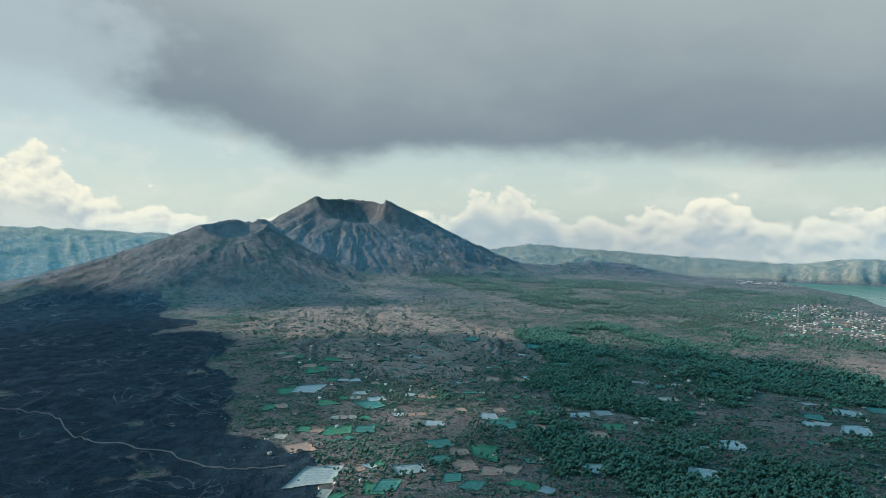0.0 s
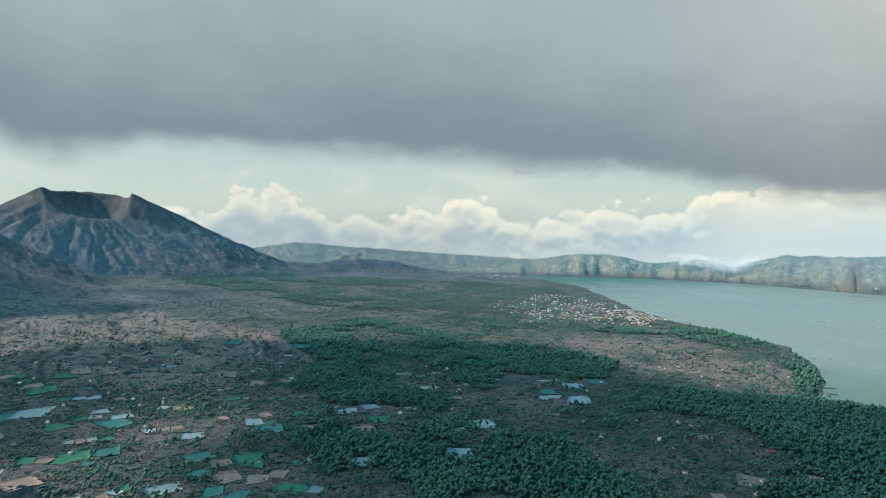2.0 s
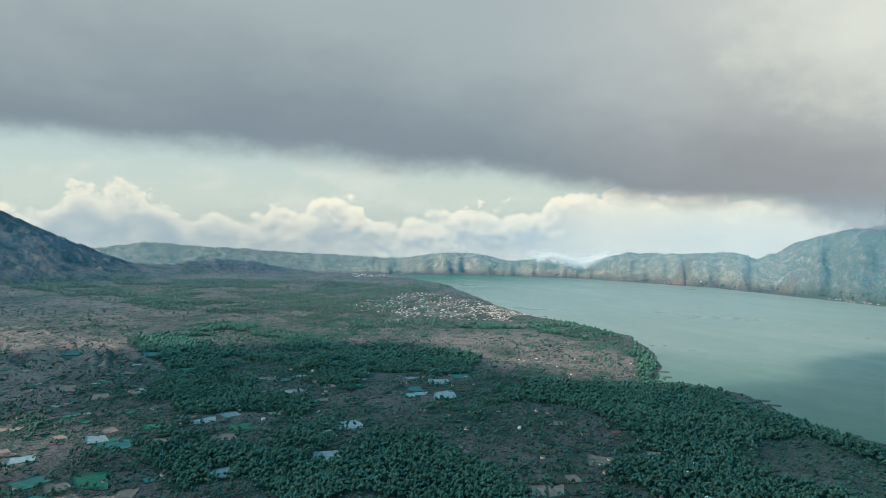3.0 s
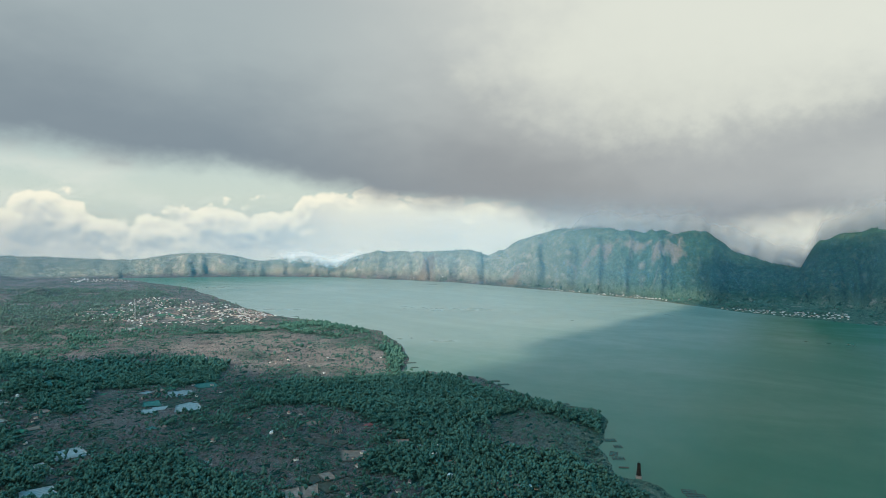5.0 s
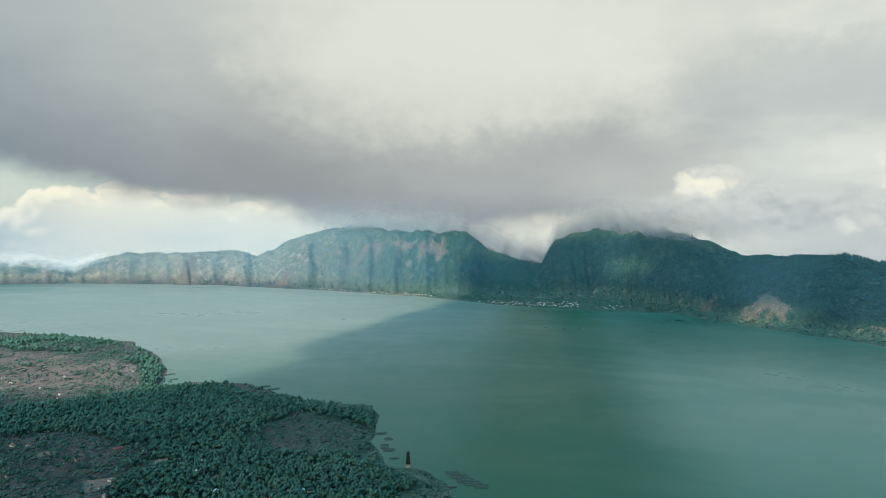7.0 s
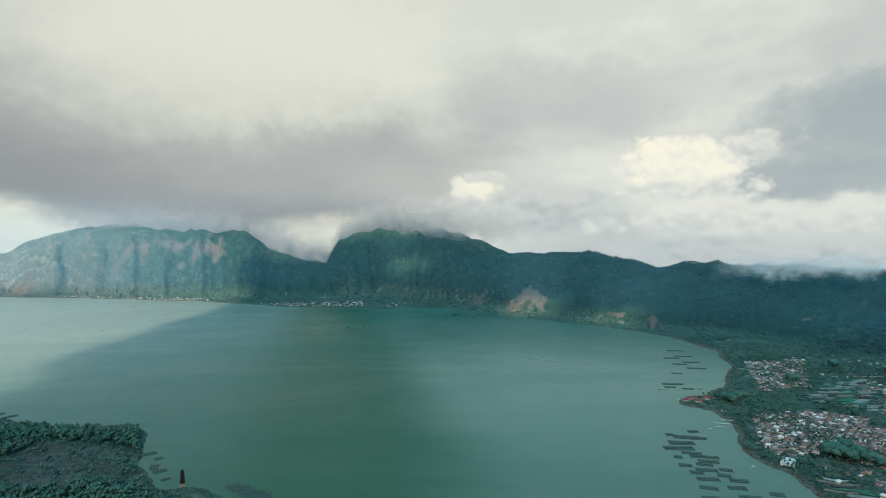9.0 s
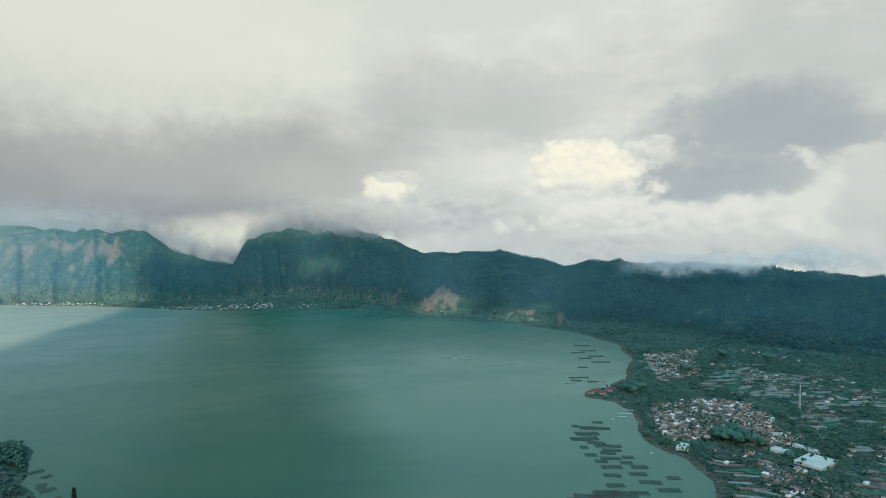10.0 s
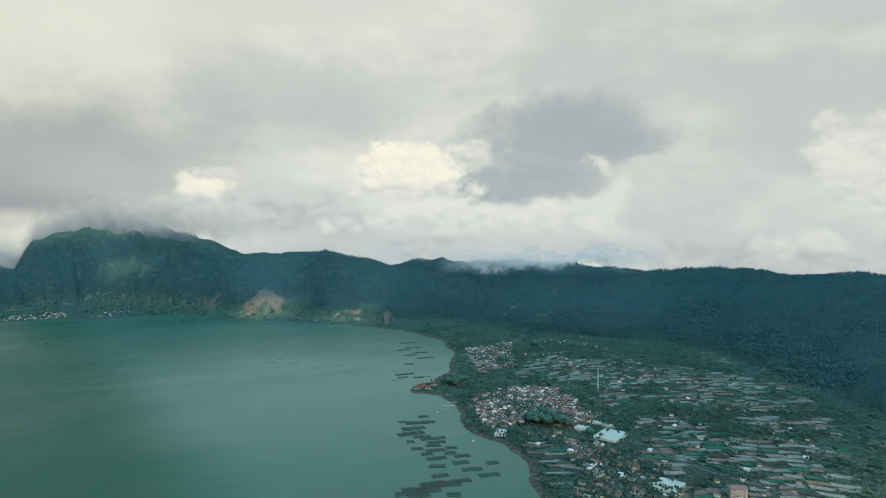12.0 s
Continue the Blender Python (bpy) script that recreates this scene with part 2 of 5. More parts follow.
# rim of the caldera: bearing, foot of the wall, crest, angle of the crest above the eye
RIM = np.array([
    (-60, 4000, 4700, 1.4), (-35.7, 4000, 4750, 1.1), (-29, 4000, 4750, 0.7), (-23, 4000, 4750, 0.4), (-12, 4100, 4800, -0.6), (0, 4250, 4820, -1.3),
    (4, 4250, 4820, -1.25), (8, 4250, 4830, -0.7), (12.2, 4260, 4830, -1.05), (18.2, 4260, 4830, -1.6), (23.3, 4270, 4830, -1.9), (29.6, 4280, 4820, -2.35)])
RIM_EAST = np.array([
    (32.8, 4250, 4760, -1.9), (36.4, 4190, 4700, -1.8), (39.8, 4130, 4640, -2.6), (44.9, 4000, 4480, -2.15), (46.6, 3950, 4430, -2.85), (50.4, 3800, 4280, -1.75),
    (54.4, 3660, 4140, -1.75), (59, 3470, 4000, -1.55), (60.9, 3400, 3950, -2.2), (64, 3260, 3850, -0.7), (67.7, 3090, 3750, 0.4), (73.3, 2900, 3600, 0.9),
    (79.7, 2760, 3500, 0.6), (82.2, 2740, 3450, -1.4), (86.8, 2720, 3400, -2.7), (88, 2700, 3380, -0.4), (92, 2680, 3300, 1.2), (97, 2580, 3150, 0.7)])
RIM_SOUTH = np.array([
    (100.4, 2420, 3000, -0.4), (104, 2220, 2860, -1.7), (110.8, 2060, 2700, -1.5), (116.9, 1960, 2600, -2.75), (119.3, 1950, 2560, -2.4), (125, 1900, 2520, -2.45),
    (132, 1740, 2440, -2.8), (140.8, 1690, 2380, -3.5), (146, 1540, 2320, -3.1), (151, 1330, 2260, -3.4), (157, 1120, 2200, -3.2), (175, 1000, 2000, -1.5),
    (200, 1200, 1900, 1.0), (260, 1500, 2300, 2.0), (300, 4000, 4700, 1.4)])
RIM = np.concatenate([RIM, RIM_EAST, RIM_SOUTH])
LAVA = plan([(-26.8, 3300), (-24.5, 2700), (-23.2, 1831), (-19.5, 1781), (-19.8, 1462), (-19.3, 1235), (-18.2, 1063), (-18.7, 963), (-15.8, 850),
             (-13.3, 740), (-14.4, 600), (-60, 500), (-60, 2600), (-35.7, 2687), (-31.4, 2900)])
BROWN = [plan(p) for p in (
    [(-19.5, 1885), (-13.7, 2205), (-4.5, 2212), (6, 1760), (9.2, 1510), (6, 1309), (-4.5, 1119), (-11.7, 1400)],
    [(31.2, 1567), (39, 1826), (50.5, 1607), (53, 1343), (51, 1181), (44, 1267), (36.9, 1341)])]
WOODS = [(plan(p), d) for p, d in (
    ([(6.4, 1733), (14.1, 1946), (20.7, 1731), (25.4, 1513), (31.7, 1544), (37.7, 1393), (35.4, 1219), (26.5, 1261), (25.7, 1089),
      (20.1, 992), (12, 1016), (6.8, 1129), (10.1, 1337)], 1.0),
    ([(6.3, 1042), (13, 962), (20.1, 946), (24.9, 978), (32.3, 998), (37, 1134), (43, 1222), (48.7, 1162), (52.8, 1197), (58.2, 1213),
      (63.4, 1050), (63.5, 600), (7.1, 600), (10.5, 777), (7.4, 879)], 0.9),
    ([(37.6, 1219), (43.5, 1199), (52.5, 1235), (57.7, 1230), (63, 1110), (67, 1050), (71.4, 1010), (70.3, 800), (78, 662), (70, 560), (37, 600)], 0.9),
    ([(41.3, 2040), (46.5, 1950), (51.5, 1700), (53.2, 1400), (52.5, 1246), (50.8, 1572), (42.6, 1800)], 1.0),
    ([(25.7, 1959), (31.7, 1887), (39, 1916), (41.2, 1841), (32.3, 1728), (25.4, 1798)], 1.0),
    ([(-4, 3200), (3.8, 3300), (12.1, 3500), (16.1, 2084), (8.3, 2293), (1.6, 2700)], 0.75),
    ([(12.1, 3500), (19.2, 3400), (31.7, 3317), (33.8, 2553), (26.5, 1909), (16.1, 2084)], 0.45))]


# bare scars on the walls: bearing, distance, width, height on the slope
SCARS = [(105.5, 2260, 55, 60), (107, 2230, 45, 40), (116.6, 1975, 14, 90), (113.5, 2080, 20, 40), (95.2, 2960, 40, 90), (71, 3160, 110, 60), (74, 3130, 90, 70),
         (76.5, 3060, 100, 120), (63, 3320, 60, 60), (55, 3640, 90, 70), (141.5, 1640, 60, 30), (128, 2000, 25, 40), (101, 2420, 40, 50)]


def spur(u, v, seed):
    """Sharp-crested ribs across u that wander slowly with v, from 0 in the gullies to 1 on the crests."""
    return 1 - np.abs(2 * vnoise(u + 0.35 * vnoise(u * 0.5, v * 3, seed + 50), v, seed) - 1)


def rim_at(az):
    a = np.where(az < -60, az + 360, az)
    foot, crest, up = [np.interp(a, RIM[:, 0], RIM[:, k]) for k in (1, 2, 3)]
    sheer = 1 - 0.52 * sstep(a, 18, 32) * (1 - sstep(a, 60, 70)) - 0.2 * sstep(a, 62, 70) * (1 - sstep(a, 96, 106))
    return foot, foot + (crest - foot) * sheer, up


def cone(x, y, az, r, hollow, rim, reach, power, base, gully, seed, floor):
    """A cinder cone with a crater; rim and reach are functions of the side (0 = towards the viewpoint)."""
    cx, cy = bearing(az, r)[:2]
    dx, dy = x - cx, y - cy
    rho = np.hypot(dx, dy)
    side = np.arctan2(dx * cy - dy * cx, -(dx * cx + dy * cy))  # positive: to the right, as seen from the viewpoint
    side = side + 0.10 * fbm(dx / 160, dy / 160, 2, seed + 3) + 0.09 * fbm(dx / 60, dy / 60, 3, seed + 4)
    top, far = rim(side), reach(side)
    s = np.clip((rho - hollow) / far, 0, 1)
    fall = base + (top - base) * (1 - s) ** power
    deep = gully(side)
    cut = fbm(side * 9.0, rho / 900, 4, seed, True) * deep * np.sin(np.pi * np.clip(s * 1.3, 0, 1)) ** 0.6
    cut = cut + fbm(side * 24.0, rho / 420, 3, seed + 5, True) * deep * 0.5 * sstep(s, 0.02, 0.15) * (1 - s)
    bowl = floor + (top - floor) * np.clip(rho / hollow, 0, 1) ** 2.4 + 6 * fbm(dx / 30, dy / 30, 3, seed + 8)
    fall = fall - 60 * sstep(s, 0.9, 1.0)
    return np.where(rho < hollow, bowl, fall + cut + 5 * fbm(dx / 40, dy / 40, 3, seed + 9) * (1 - s))


# height of the main crater's rim by side: low towards the viewpoint, a horn to the right
SUMMIT = np.array([(-3.15, 530), (-2.4, 526), (-1.9, 538), (-1.5, 536), (-1.1, 478), (-0.6, 402), (0.0, 372), (0.6, 368), (1.0, 392), (1.3, 486), (1.5, 520), (1.75, 500), (2.1, 492), (2.6, 516), (3.15, 530)])


def summit(s):
    s = (s + np.pi) % (2 * np.pi) - np.pi
    return np.interp(s, SUMMIT[:, 0], SUMMIT[:, 1])


def bell(a, c, w):
    d = (a - c + np.pi) % (2 * np.pi) - np.pi
    return np.exp(-(d / w) ** 2)


def smax(a, b, k):
    h = np.clip(0.5 + 0.5 * (a - b) / k, 0, 1)
    return b * (1 - h) + a * h + k * h * (1 - h)


def land(x, y):
    """Height of the ground and the covers: lava, bare brown soil, woods, volcano rock, wall of the caldera."""
    x, y = np.asarray(x, float), np.asarray(y, float)
    r, az = np.hypot(x, y), np.degrees(np.arctan2(x, y))
    wx, wy = x + 14 * fbm(x / 60, y / 60, 3, 1), y + 14 * fbm(x / 60, y / 60, 3, 2)
    d = -signed(wx, wy, LAKE)
    h = np.where(d > 0, 0.5 + np.minimum(d * 0.05, 4) + 16 * (1 - np.exp(-np.maximum(d, 0) / 700)), np.maximum(d * 0.12, -7))
    dry = sstep(d, 5, 120)
    lava = sstep(within(x + 120 * fbm(x / 190, y / 190, 5, 21), y + 120 * fbm(x / 190, y / 190, 5, 22), LAVA, 60), -5, 5)
    lava = lava * (1 - sstep(fbm(x / 130 + 7, y / 90, 5, 25), 0.42, 0.5))
    brown = np.zeros_like(x)
    for ring in BROWN:
        brown = np.maximum(brown, sstep(within(wx, wy, ring, 120) + 60 * fbm(x / 120, y / 120, 3, 31), -40, 60))
    woods = np.zeros_like(x)
    for ring, k in WOODS:
        woods = np.maximum(woods, k * sstep(within(wx, wy, ring, 60) + 25 * fbm(x / 90, y / 90, 3, 41), -8, 12))
    woods = woods * (1 - 0.92 * sstep(fbm(x / 130, y / 130, 4, 19), 0.04, 0.2))
    # foot slopes of the volcano, then its cones
    vx, vy = bearing(-10, 3450)[:2]
    turn, away = np.arctan2(x - vx, y - vy), np.hypot(x - vx, y - vy)
    flow = turn * 14 + 0.9 * fbm(x / 240, y / 240, 3, 53)
    rough = 0.65 * fbm(flow * 4.5, away / 230 + 1.2 * fbm(x / 90, y / 90, 2, 54), 4, 51, True) + 0.28 * fbm(x / 30, y / 30, 4, 55, True)
    h = h + dry * (85 * np.exp(-(np.hypot(x - vx, y - vy) / 1250) ** 2) + 8 * fbm(x / 300, y / 300, 3, 52))
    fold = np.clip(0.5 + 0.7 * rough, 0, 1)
    h = h + dry * rough * (2.4 + 4.5 * lava + 8.0 * brown * (az < 20) + 2.5 * brown) * (1 - 0.8 * sstep(az, 56, 64))
    here = (r > 1500) & (az < 30) & (az > -60)
    px, py = x[here], y[here]
    a = cone(px, py, -8.4, 3750, 205, summit, lambda s: 1180 - 520 * bell(s, 0.1, 0.8), 1.45, 35, lambda s: 17 + 20 * bell(s, 0.1, 0.9), 61, 318)
    b = cone(px, py, -18.7, 3150, 150,
             lambda s: 335 + 48 * bell(s, np.pi, 1.1) + 18 * bell(s, 1.5, 0.5) + 12 * bell(s, -1.57, 0.6) - 46 * bell(s, 0.0, 0.8),
             lambda s: 930 + 180 * bell(s, 0.0, 1.0) + 720 * bell(s, -1.75, 0.7), 2.25, 25, lambda s: 20 + 6 * bell(s, 0.6, 0.7), 71, 252)
    c = cone(px, py, -16.4, 3330, 20, lambda s: 386 + 0 * s, lambda s: 700 + 0 * s, 1.8, 25, lambda s: 10 + 0 * s, 81, 386)
    cones = np.full(x.shape, -1e3)
    cones[here] = smax(smax(a, b, 25), c, 20)
    rock = sstep(cones, 70, 130)
    h = np.where(here, smax(h, cones, 18), h)
    # wall of the caldera with its ribs and gullies
    foot, crest, up = rim_at(az)
    top = EYE_Z + crest * np.tan(np.radians(up))
    drift = az + 0.9 * fbm(x / 300, y / 300, 3, 93) + 0.35 * fbm(x / 90, y / 90, 2, 96)
    rib = 0.55 * spur(drift * 0.36, r / 2600, 91) + 0.30 * spur(drift * 0.85 + 3.1, r / 1300, 92) + 0.15 * spur(drift * 2.1 + 7.7, r / 700, 94)
    cliffs = sstep(az, 18, 34) * (1 - sstep(az, 60, 70))
    out = 70 + 95 * cliffs + 45 * sstep(az, 62, 70) * (1 - sstep(az, 92, 104)) - 20 * sstep(az, 100, 118)
    t = (r - foot) / (crest - foot)
    t = t + out * (rib - 0.62) * (1 - 0.7 * np.clip(t, 0, 1)) / (crest - foot)
    tb = np.clip(t + 0.2 * (rib - 0.52) * sstep(t, 0.0, 0.18) * np.clip(1.08 - t, 0, 1) ** 0.7, 0, 1)
    sheer = 1.4 + 1.1 * sstep(az, 20, 40) * (1 - 0.6 * sstep(az, 62, 75)) * (1 - sstep(az, 100, 112))
    rise = 1 - (1 - tb) ** sheer
    gentle = sstep(az, 120, 142)
    rise = rise * (1 - gentle) + gentle * (0.35 * tb + 0.65 * tb ** 1.8)
    rise = np.where(t < 1, rise, np.maximum(1 - (t - 1) * 1.1, -0.6))
    wall = (top - 12 + 22 * gentle) * rise + (16 * fbm(x / 70, y / 70, 5, 95) - 6) * sstep(t, 0.05, 0.4)
    h = np.where(t > 0, np.maximum(h, wall), h) - 115 * sstep(t, 1.25, 2.0) * sstep(az, 100, 112)
    # lower ridge before the northern wall, and a knoll with a cut face
    fx, fy = bearing(14, 4180)[:2]
    ex, ey = bearing(23.3, 3080)[:2]
    h = h + 75 * np.exp(-((x - fx) / 420) ** 2 - ((y - fy) / 110) ** 2) * (0.5 + 1.1 * rib) + 34 * np.exp(-((x - ex) ** 2 + (y - ey) ** 2) / 45 ** 2)
    ex, ey = bearing(23.5, 1290)[:2]
    h = h + 22 * np.exp(-((x - ex) ** 2 + (y - ey) ** 2) / 55 ** 2)
    scarp = sstep(t, 0.02, 0.12)
    scar = np.zeros_like(x)
    for a, q, wide, deep in SCARS:
        across, along = np.radians(az - a) * q, r - q
        scar = np.maximum(scar, sstep(1.25 - np.hypot(across / wide, along / deep) + 1.5 * fbm(x / 45, y / 30, 4, 97), 0.3, 0.9))
    green = sstep(az, 56, 78) * (az < 170)
    beach = sstep(d, 16, 3) * (((az > 112) & (az < 135)) | ((az > 36) & (az < 43)) | ((az > 62) & (az < 80) & (r > 2000)))
    return h, lava, brown, woods * (1 - scarp) * sstep(d, 2, 14), rock, scarp, np.maximum(scar, 0.8 * beach), green, fold


# ---- mesh helpers ----
def grid_mesh(name, verts, faces, material, smooth=True):
    """A mesh from arrays of vertices and of faces with equally many corners."""
    me = bpy.data.meshes.new(name)
    verts, faces = np.ascontiguousarray(verts, np.float32), np.ascontiguousarray(faces, np.int32)
    n, k = faces.shape
    me.vertices.add(len(verts))
    me.vertices.foreach_set("co", verts.ravel())
    me.loops.add(n * k)
    me.loops.foreach_set("vertex_index", faces.ravel())
    me.polygons.add(n)
    me.polygons.foreach_set("loop_start", np.arange(n, dtype=np.int32) * k)
    if smooth:
        me.polygons.foreach_set("use_smooth", np.ones(n, bool))
    me.update(calc_edges=True)
    me.materials.append(material)
    return me


def part(name, me, parent=None, label=""):
    ob = new(name, me)
    if parent:
        ob.parent = parent
    return tagged(ob, label)


# ---- materials ----
def material(name, rough=0.9):
    mt = bpy.data.materials.new(name)
    mt.use_nodes = True
    g = Nodes(mt.node_tree)
    bsdf = mt.node_tree.nodes["Principled BSDF"]
    bsdf.inputs["Roughness"].default_value = rough
    bsdf.inputs["Specular IOR Level"].default_value = 0.07
    pos = mt.node_tree.nodes.new("ShaderNodeNewGeometry").outputs["Position"]
    return mt, g, bsdf, pos


def bump(g, bsdf, height, strength, distance):
    b = g.tree.nodes.new("ShaderNodeBump")
    b.inputs["Strength"].default_value, b.inputs["Distance"].default_value = strength, distance
    g.put(b.inputs["Height"], height)
    g.put(bsdf.inputs["Normal"], b.outputs[0])


def attribute(g, name):
    n = g.tree.nodes.new("ShaderNodeAttribute")
    n.attribute_name = name
    return n.outputs["Fac"]


def ground_material():
    mt, g, bsdf, pos = material("ground_cover", 0.95)
    n1, n2 = g.noise(pos, 0.006, 6, 0.6), g.noise(pos, 0.03, 6, 0.65)
    n5 = g.noise(pos, 0.55, 4, 0.7)
    n3, n4 = g.noise(pos, 0.13, 6, 0.72), g.noise(g.scaled(pos, (1, 1, 0.4)), 0.012, 5, 0.6, 1.2)
    soil = g.mix(g.ramp(n2, 0.35, 0.65), (0.085, 0.078, 0.080), (0.185, 0.160, 0.150))
    soil = g.mix(g.ramp(n3, 0.45, 0.75), soil, (0.29, 0.24, 0.215))
    scrub = g.mix(g.ramp(n3, 0.3, 0.7), (0.014, 0.046, 0.042), (0.062, 0.100, 0.080))
    col = g.mix(g.ramp(g.m("ADD", g.m("MULTIPLY", n2, 0.4), g.m("ADD", g.m("MULTIPLY", n1, 0.25), g.m("MULTIPLY", n3, 0.4))), 0.50, 0.58), soil, scrub)
    col = g.mix(attribute(g, "green"), col, g.mix(g.ramp(n2, 0.56, 0.7), g.mix(g.ramp(n3, 0.3, 0.7), (0.03, 0.08, 0.062), (0.12, 0.17, 0.125)), (0.25, 0.225, 0.185)))
    # old lava: colour follows the folds, darker low down, mauve-brown on the backs
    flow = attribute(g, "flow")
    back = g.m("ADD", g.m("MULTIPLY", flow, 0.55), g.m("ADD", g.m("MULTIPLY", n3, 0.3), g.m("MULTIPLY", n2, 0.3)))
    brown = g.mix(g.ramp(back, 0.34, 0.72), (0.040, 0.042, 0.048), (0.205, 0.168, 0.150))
    brown = g.mix(g.ramp(n1, 0.50, 0.66), brown, g.mix(0.6, brown, scrub))
    brown = g.mix(g.ramp(n3, 0.60, 0.70), brown, (0.030, 0.062, 0.052))
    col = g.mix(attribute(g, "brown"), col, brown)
    thicket = g.noise(g.scaled(pos, (1, 1.5, 1)), 0.05, 3, 0.6, 0.6)
    col = g.mix(g.ramp(thicket, 0.575, 0.615), col, (0.012, 0.045, 0.040))
    col = g.mix(attribute(g, "woods"), col, g.mix(g.ramp(n3, 0.4, 0.7), (0.012, 0.046, 0.036), (0.04, 0.085, 0.058)))
    basalt = g.mix(g.ramp(n2, 0.4, 0.7), (0.008, 0.023, 0.036), (0.022, 0.047, 0.066))
    basalt = g.mix(g.ramp(n4, 0.60, 0.72), basalt, (0.05, 0.065, 0.065))
    web = g.m("ABSOLUTE", g.m("SUBTRACT", g.noise(g.scaled(pos, (1, 1, 0.2), (40, 9, 0)), 0.011, 5, 0.55, 0.8), 0.5))
    basalt = g.mix(g.m("MULTIPLY", g.ramp(web, 0.012, 0.003), g.ramp(n1, 0.45, 0.6)), basalt, (0.085, 0.110, 0.120))
    col = g.mix(attribute(g, "lava"), col, basalt)
    rock = g.mix(g.ramp(n4, 0.35, 0.65), (0.062, 0.062, 0.066), (0.125, 0.108, 0.100))
    rock = g.mix(g.ramp(g.m("ADD", g.m("MULTIPLY", n2, 0.6), g.m("MULTIPLY", n1, 0.4)), 0.53, 0.60), rock, (0.034, 0.060, 0.050))
    rock = g.mix(g.ramp(n3, 0.58, 0.78), rock, (0.20, 0.165, 0.145))
    col = g.mix(attribute(g, "rock"), col, rock)
    wood = g.mix(g.ramp(n3, 0.3, 0.7), (0.010, 0.040, 0.034), (0.045, 0.10, 0.065))
    wood = g.mix(g.ramp(n2, 0.5, 0.72), wood, (0.085, 0.11, 0.075))
    dry = g.mix(g.ramp(n3, 0.35, 0.62), (0.07, 0.10, 0.075), (0.27, 0.26, 0.195))
    dry = g.mix(g.ramp(n2, 0.48, 0.66), dry, (0.33, 0.27, 0.205))
    wood = g.mix(attribute(g, "green"), dry, wood)
    col = g.mix(attribute(g, "scarp"), col, wood)
    col = g.mix(attribute(g, "scar"), col, g.mix(g.ramp(n3, 0.35, 0.65), (0.09, 0.088, 0.065), (0.21, 0.17, 0.135)))
    speck = g.mix(g.ramp(n5, 0.36, 0.64), (0.5, 0.5, 0.5), (1.35, 1.35, 1.35))
    g.put(bsdf.inputs["Base Color"], g.mix(1.0, col, speck, "MULTIPLY"))
    bump(g, bsdf, g.m("ADD", g.m("MULTIPLY", n3, 1.6), g.m("MULTIPLY", n2, 3.0)), 1.0, 6.0)
    return mt


def water_material():
    mt, g, bsdf, pos = material("lake_water", 0.12)
    n1 = g.noise(g.scaled(pos, (1, 0.35, 1)), 0.0035, 5, 0.6, 0.8)
    n2 = g.noise(pos, 0.02, 4, 0.6)
    far = g.tree.nodes.new("ShaderNodeVectorMath")
    far.operation = "DISTANCE"
    g.put(far.inputs[0], pos)
    far.inputs[1].default_value = bearing(111, 1150)
    # paler water to the southeast: bright sky reflection put into the colour
    sky_sheen = g.ramp(g.m("ADD", far.outputs["Value"], g.m("MULTIPLY", g.m("SUBTRACT", n1, 0.5), 400.0)), 760, 150)
    lake_col = g.mix(g.ramp(n1, 0.35, 0.7), (0.022, 0.088, 0.062), (0.036, 0.108, 0.078))
    # paler northern water: the low bright sky's reflection, painted as colour
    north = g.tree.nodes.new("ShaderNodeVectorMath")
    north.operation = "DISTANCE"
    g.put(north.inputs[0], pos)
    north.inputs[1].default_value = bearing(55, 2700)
    lake_col = g.mix(g.ramp(g.m("ADD", north.outputs["Value"], g.m("MULTIPLY", g.m("SUBTRACT", n1, 0.5), 700.0)), 1900, 700), lake_col, (0.170, 0.200, 0.172))
    lake_col = g.mix(sky_sheen, lake_col, (0.115, 0.175, 0.128))
    # a darker green streak along one bearing: dark reflection painted into the colour
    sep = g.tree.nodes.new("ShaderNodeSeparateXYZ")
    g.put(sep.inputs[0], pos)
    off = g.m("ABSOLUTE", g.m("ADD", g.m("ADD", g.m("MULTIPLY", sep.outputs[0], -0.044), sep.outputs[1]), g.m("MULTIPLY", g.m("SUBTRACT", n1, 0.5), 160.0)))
    g.put(bsdf.inputs["Base Color"], g.mix(g.ramp(off, 240, 60), lake_col, (0.002, 0.072, 0.040)))
    g.put(bsdf.inputs["Roughness"], g.ramp(g.m("ADD", n1, g.m("MULTIPLY", n2, 0.3)), 0.4, 0.9, 0.26, 0.42))
    bsdf.inputs["Specular IOR Level"].default_value = 0.2
    bsdf.inputs["IOR"].default_value = 1.333
    bump(g, bsdf, g.noise(pos, 0.02, 2, 0.5), 0.02, 0.8)
    return mt


def leaf_material(name, dark, light):
    mt, g, bsdf, pos = material(name, 0.75)
    info = mt.node_tree.nodes.new("ShaderNodeNewGeometry").outputs["Random Per Island"]
    n = g.noise(pos, 0.012, 4, 0.6)
    fine = g.noise(pos, 1.1, 3, 0.7)
    k = g.m("ADD", g.m("MULTIPLY", info, 0.42), g.m("MULTIPLY", g.m("SUBTRACT", n, 0.25), 0.8))
    g.put(bsdf.inputs["Base Color"], g.mix(g.m("MULTIPLY", k, g.ramp(fine, 0.3, 0.7, 0.6, 1.2), clamp=True), dark, light))
    bump(g, bsdf, fine, 0.8, 1.0)
    return mt


